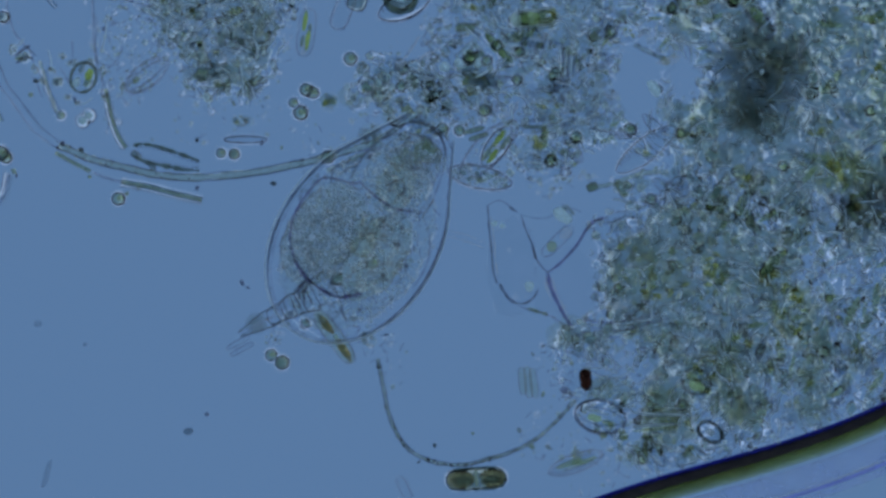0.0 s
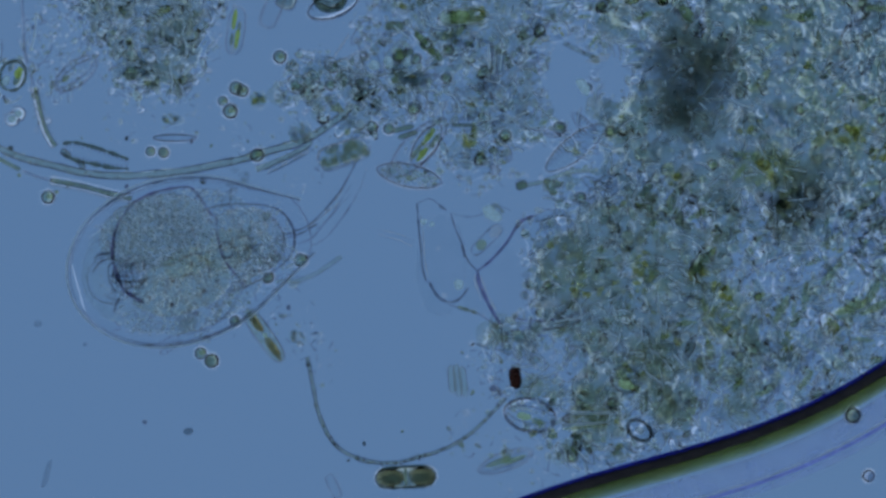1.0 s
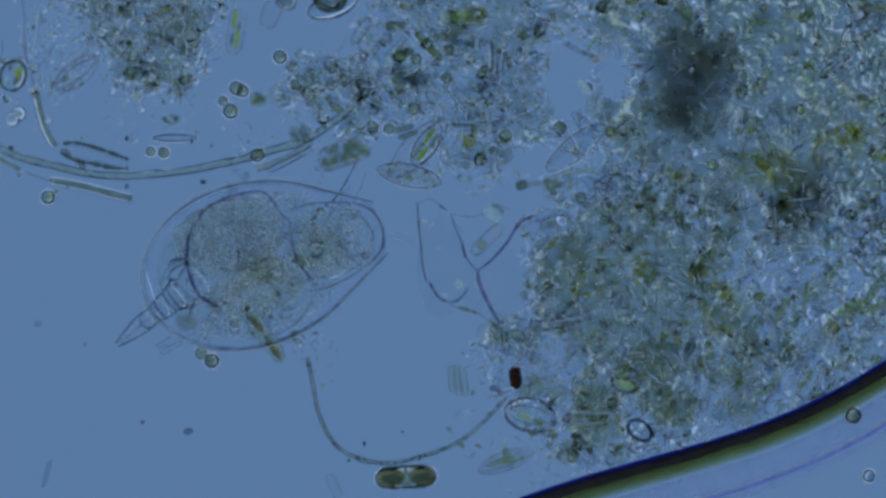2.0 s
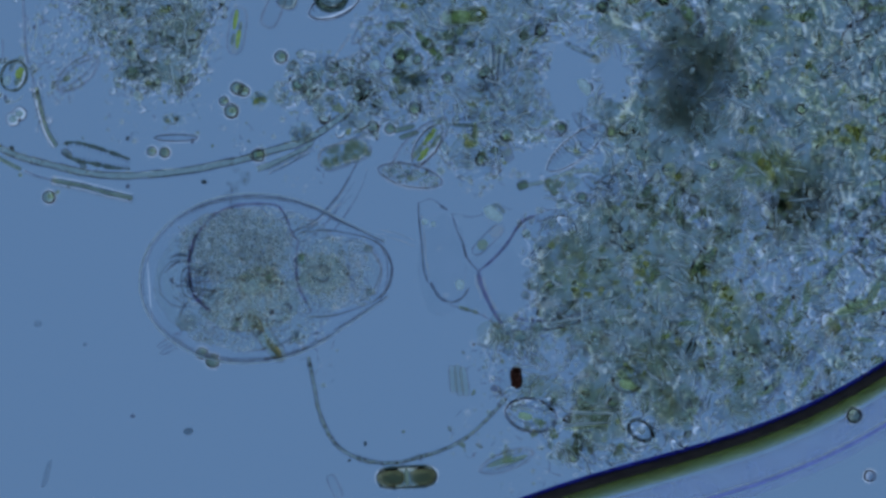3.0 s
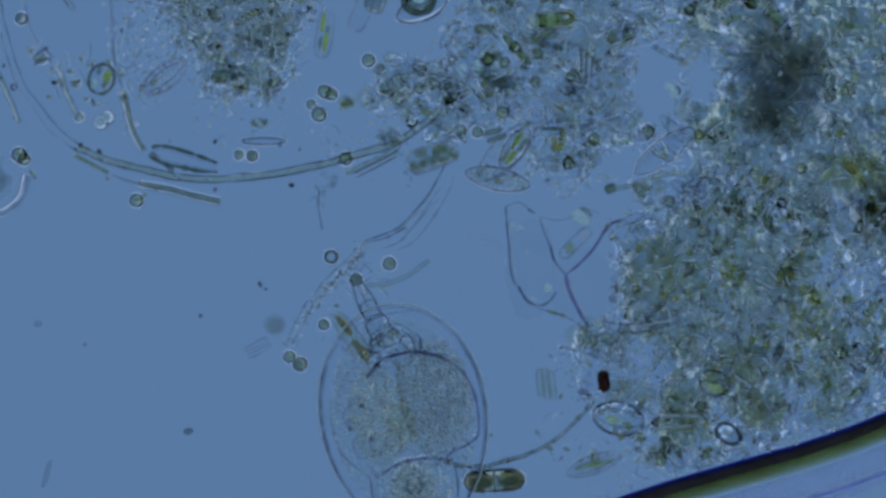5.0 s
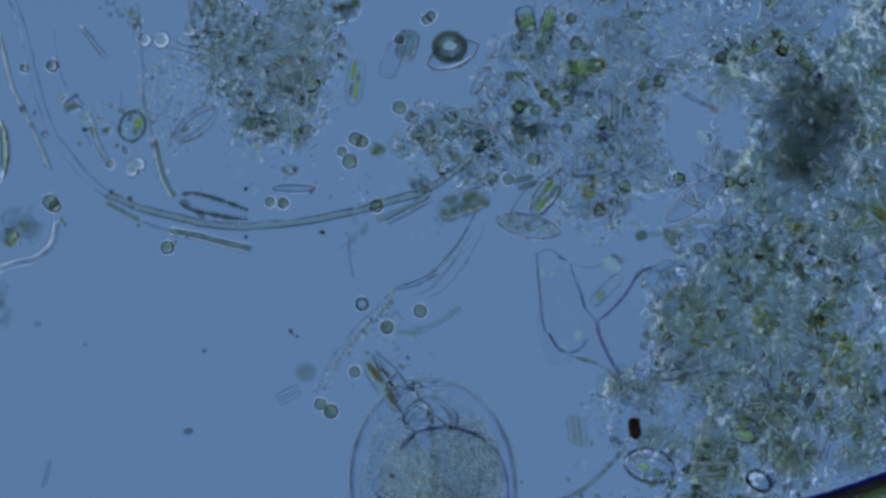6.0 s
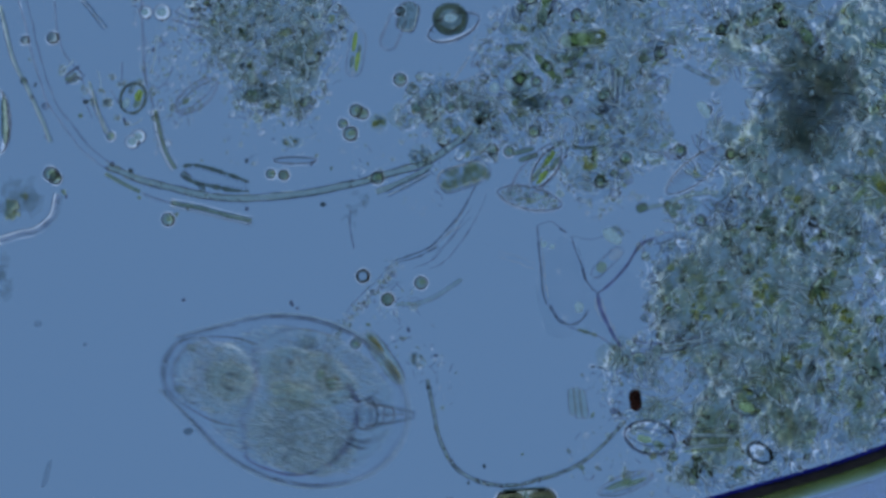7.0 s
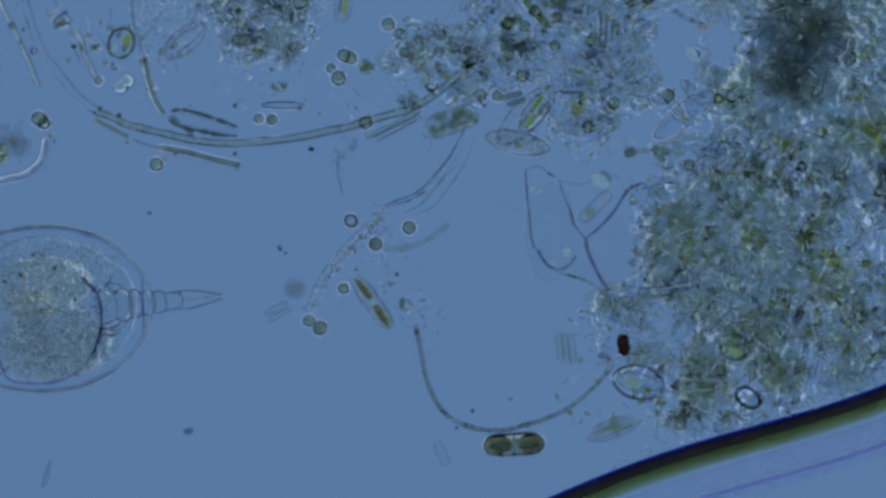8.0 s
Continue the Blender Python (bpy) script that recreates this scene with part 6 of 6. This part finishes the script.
def specks(rows):
    for u, v, r in rows:
        sp = part("speck", ball(bmesh.new(), (0, 0, r * 0.7), r, 2, 0.6, (1, speck_rng.uniform(0.5, 0.9), 0.6), u + v), speck_rng.choice((MURK, DEEP, EDGE, OLIVE)))
        sp.matrix_basis = pose(*spot(u, v), 0, 0, speck_rng.uniform(0, 180))
        tagged(sp, "tiny dark speck lying on the slide", "speck", "specks in the open water")


specks([(880, 690, 7), (888, 698, 6), (890, 640, 5), (820, 625, 4), (838, 696, 6), (838, 610, 2.5), (796, 760, 5), (818, 789, 6), (848, 790, 7), (618, 816, 3), (714, 765, 3), (646, 786, 4), (360, 322, 5), (225, 245, 4), (145, 244, 3), (290, 180, 4), (180, 45, 4), (60, 48, 4), (-160, 65, 3), (-150, 110, 4), (-60, 140, 6), (-70, 165, 5), (-90, 100, 7)])
specks([(-80, 92, 5), (-20, 142, 8), (8, 172, 5), (120, 330, 4), (225, 330, 5), (100, 340, 5), (34, 310, 4), (20, 262, 5), (-4, 256, 6), (-14, 250, 5), (330, 155, 4), (560, 590, 4), (500, 560, 5), (512, 545, 4), (490, 575, 3), (440, 535, 5), (305, 498, 6), (315, 506, 4), (-100, 300, 6), (-95, 308, 4), (440, 250, 4), (340, 250, 5), (375, 258, 4)])

# ---- dust on the optics: stays in the middle of the picture's field while the stage slides ----
DUSTS = []
for u, v, a, b, turn in ((338, 760, 8, 6, 30), (90, 836, 5, 25, -16), (75, 572, 7, 6, 0), (158, 608, 4, 4, 0)):
    d = part("dust_mote", ball(bmesh.new(), (0, 0, 0), 1, 3, 0.4, (a, b, 3), u, turn), DUST if u > 300 else SMUDGE)
    tagged(d, "blurred dark mote of dust on the optics", "dust", "dust motes")
    DUSTS.append((d, u, v))

swimmer = part("swimming_speck", ball(bmesh.new(), (0, 0, 0), 4.5, 2, 0.3, (1, 0.8, 0.8), 5), EDGE)
tagged(swimmer, "tiny dark drifting speck in the open water", "speck")

rotifer, rotifer_head, rotifer_foot = build_rotifer()

# ---- what moves ----
# seconds, place of the body in the field of view while the stage slides, heading and roll in degrees
SWIM = [
    (0.0, 640, 417, 57, 18), (0.1, 571, 417, 57, 18), (0.2, 498, 440, 70, 12), (0.3, 455, 487, 85, 0), (0.4, 455, 457, 87, 0), (0.5, 453, 440, 89, 0), (0.6, 440, 425, 86, 0),
    (0.7, 434, 418, 84, 0), (0.8, 433, 415, 83, 0), (0.9, 390, 440, 48, 8), (1.0, 326, 460, 15, 8), (1.1, 350, 460, 18, 8), (1.2, 380, 460, 19, 8), (1.3, 425, 456, 21, 10), (1.4, 448, 455, 22, 12),
    (1.5, 462, 450, 22, 14), (1.7, 459, 454, 20, 14), (2.2, 456, 474, 13, 6), (2.8, 457, 487, 4, 0), (3.0, 457, 492, 4, 0), (3.2, 460, 491, 3, 0), (3.3, 464, 490, 2, 0), (3.4, 482, 482, -3, 4), (3.5, 562, 441, -17, 14),
    (3.6, 645, 582, -41, 28), (3.7, 640, 590, -65, 20), (3.8, 598, 582, -92, 12), (3.9, 578, 602, -90, 6), (4.0, 566, 640, -81, 4), (4.2, 558, 680, -79, 0), (4.4, 558, 712, -80, 0), (4.5, 560, 728, -81, 0), (4.7, 565, 743, -81, 0),
    (4.8, 591, 744, -81, 0), (4.9, 639, 743, -81, 0), (5.0, 716, 743, -81, 0), (5.1, 765, 744, -81, 0), (5.2, 766, 745, -81, 0), (5.7, 766, 815, -85, 0), (6.3, 770, 930, -90, 0), (6.4, 764, 935, -94, 0), (6.5, 738, 922, -105, 0),
    (6.6, 715, 780, -158, 0), (6.7, 706, 735, -172, 0), (6.767, 686, 723, -179.5, 0), (6.8, 684, 722, -180, 0), (6.833, 680, 721, -180.5, 0), (6.9, 590, 714, -190, 0), (7.0, 520, 705, -196, 0), (7.1, 366, 648, -191, 0), (7.2, 329, 572, -184, 0), (7.4, 268, 513, -180, 0), (7.5, 263, 510, -180, 0),
    (7.6, 255, 512, -180, 0), (7.8, 193, 515, -179, 0), (7.9, 135, 530, -178, 0), (7.967, 68, 546.5, -178, 0), (8.0, 66, 547, -178, 0),
]
# seconds, turn of the foot in degrees, how far its joints are drawn in (0 out, 1 in)
FOOT = [
    (0.0, -30, 0.28), (0.1, -31, 0.27), (0.2, -20, 0.7), (0.3, -20, 1.2), (0.4, -50, 0.8), (0.5, -64, 0.47), (0.6, -46, 0.5), (0.8, -31, 0.36), (0.9, -5, 0.8), (1.0, 0, 1.25), (1.2, 10, 1.1), (1.3, 20, 0.5), (1.4, 23, 0.32),
    (1.5, 19, 0.25), (1.7, 27, 0.26), (2.2, 20, 0.22), (2.8, 15, 0.19), (2.9, 5, 0.8), (3.0, 0, 1.25), (3.3, 0, 1.25), (3.5, 10, 0.9), (3.6, 22, 0.42), (3.8, 70, 0.3), (4.0, 39, 0.42), (4.2, 23, 0.29), (4.5, 24, 0.31), (4.7, 17, 0.31), (5.2, 18, 0.34),
    (5.7, 28, 0.32), (6.3, 39, 0.3), (6.4, 42, 0.31), (6.5, 20, 1.1), (6.6, 0, 1.25), (6.9, 0, 1.25), (7.0, 15, 0.7), (7.1, 32, 0.0), (7.2, 15, 0.13), (7.4, 2, 0.0), (7.5, 0, 0.0), (8.0, 3, 0.0),
]
# seconds, how far the head is drawn back, in divisions
HEAD = [(0.0, 18), (0.3, 30), (0.5, 8), (0.8, 0), (1.0, 42), (1.2, 26), (1.5, 14), (2.8, 14), (3.0, 6), (3.4, 8), (3.6, 20), (4.0, 6), (5.2, 6), (6.6, 20), (6.9, 10), (7.1, 6), (7.4, 0), (8.0, 0)]


# seconds and place of a drifting speck
DRIFT = [(0.0, 244, 730), (1.5, 262, 750), (3.0, 236, 736), (3.5, 238, 715), (3.6, 214, 645), (4.0, 208, 626), (4.5, 218, 578), (5.2, 190, 550), (6.5, 134, 514), (8.0, 76, 436)]


def offset_at(t):
    times = [r[0] for r in STAGE]
    return float(np.interp(t, times, [r[1] for r in STAGE])), float(np.interp(t, times, [r[2] for r in STAGE]))


def motions():
    rows = []
    for t, u, v, heading, roll in SWIM:
        du, dv = offset_at(t)
        p = spot(u - du, v - dv, 72)
        rows.append((t, pose(p.x, p.y, p.z, 0, 0, heading) @ pose(0, 0, 0, roll, 0, 0)))
    walk(rotifer, rows)
    for joint, slide in rotifer_foot:
        walk(joint, [(t, pose((-118 + 30 * pull) * DIV, 0, -2 * DIV, 0, 0, turn) @ pose(slide * pull * DIV, 0, 0)) for t, turn, pull in FOOT])
    walk(rotifer_head, [(t, pose(-back * DIV, 0, 0)) for t, back in HEAD])
    walk(swimmer, [(t, pose(*spot(u, v, 40))) for t, u, v in DRIFT])
    for d, u, v in DUSTS:
        rows = []
        for t, du, dv in STAGE:
            p = spot(u - du, v - dv, 120)
            rows.append((t, pose(p.x, p.y, p.z)))
        walk(d, rows)


motions()
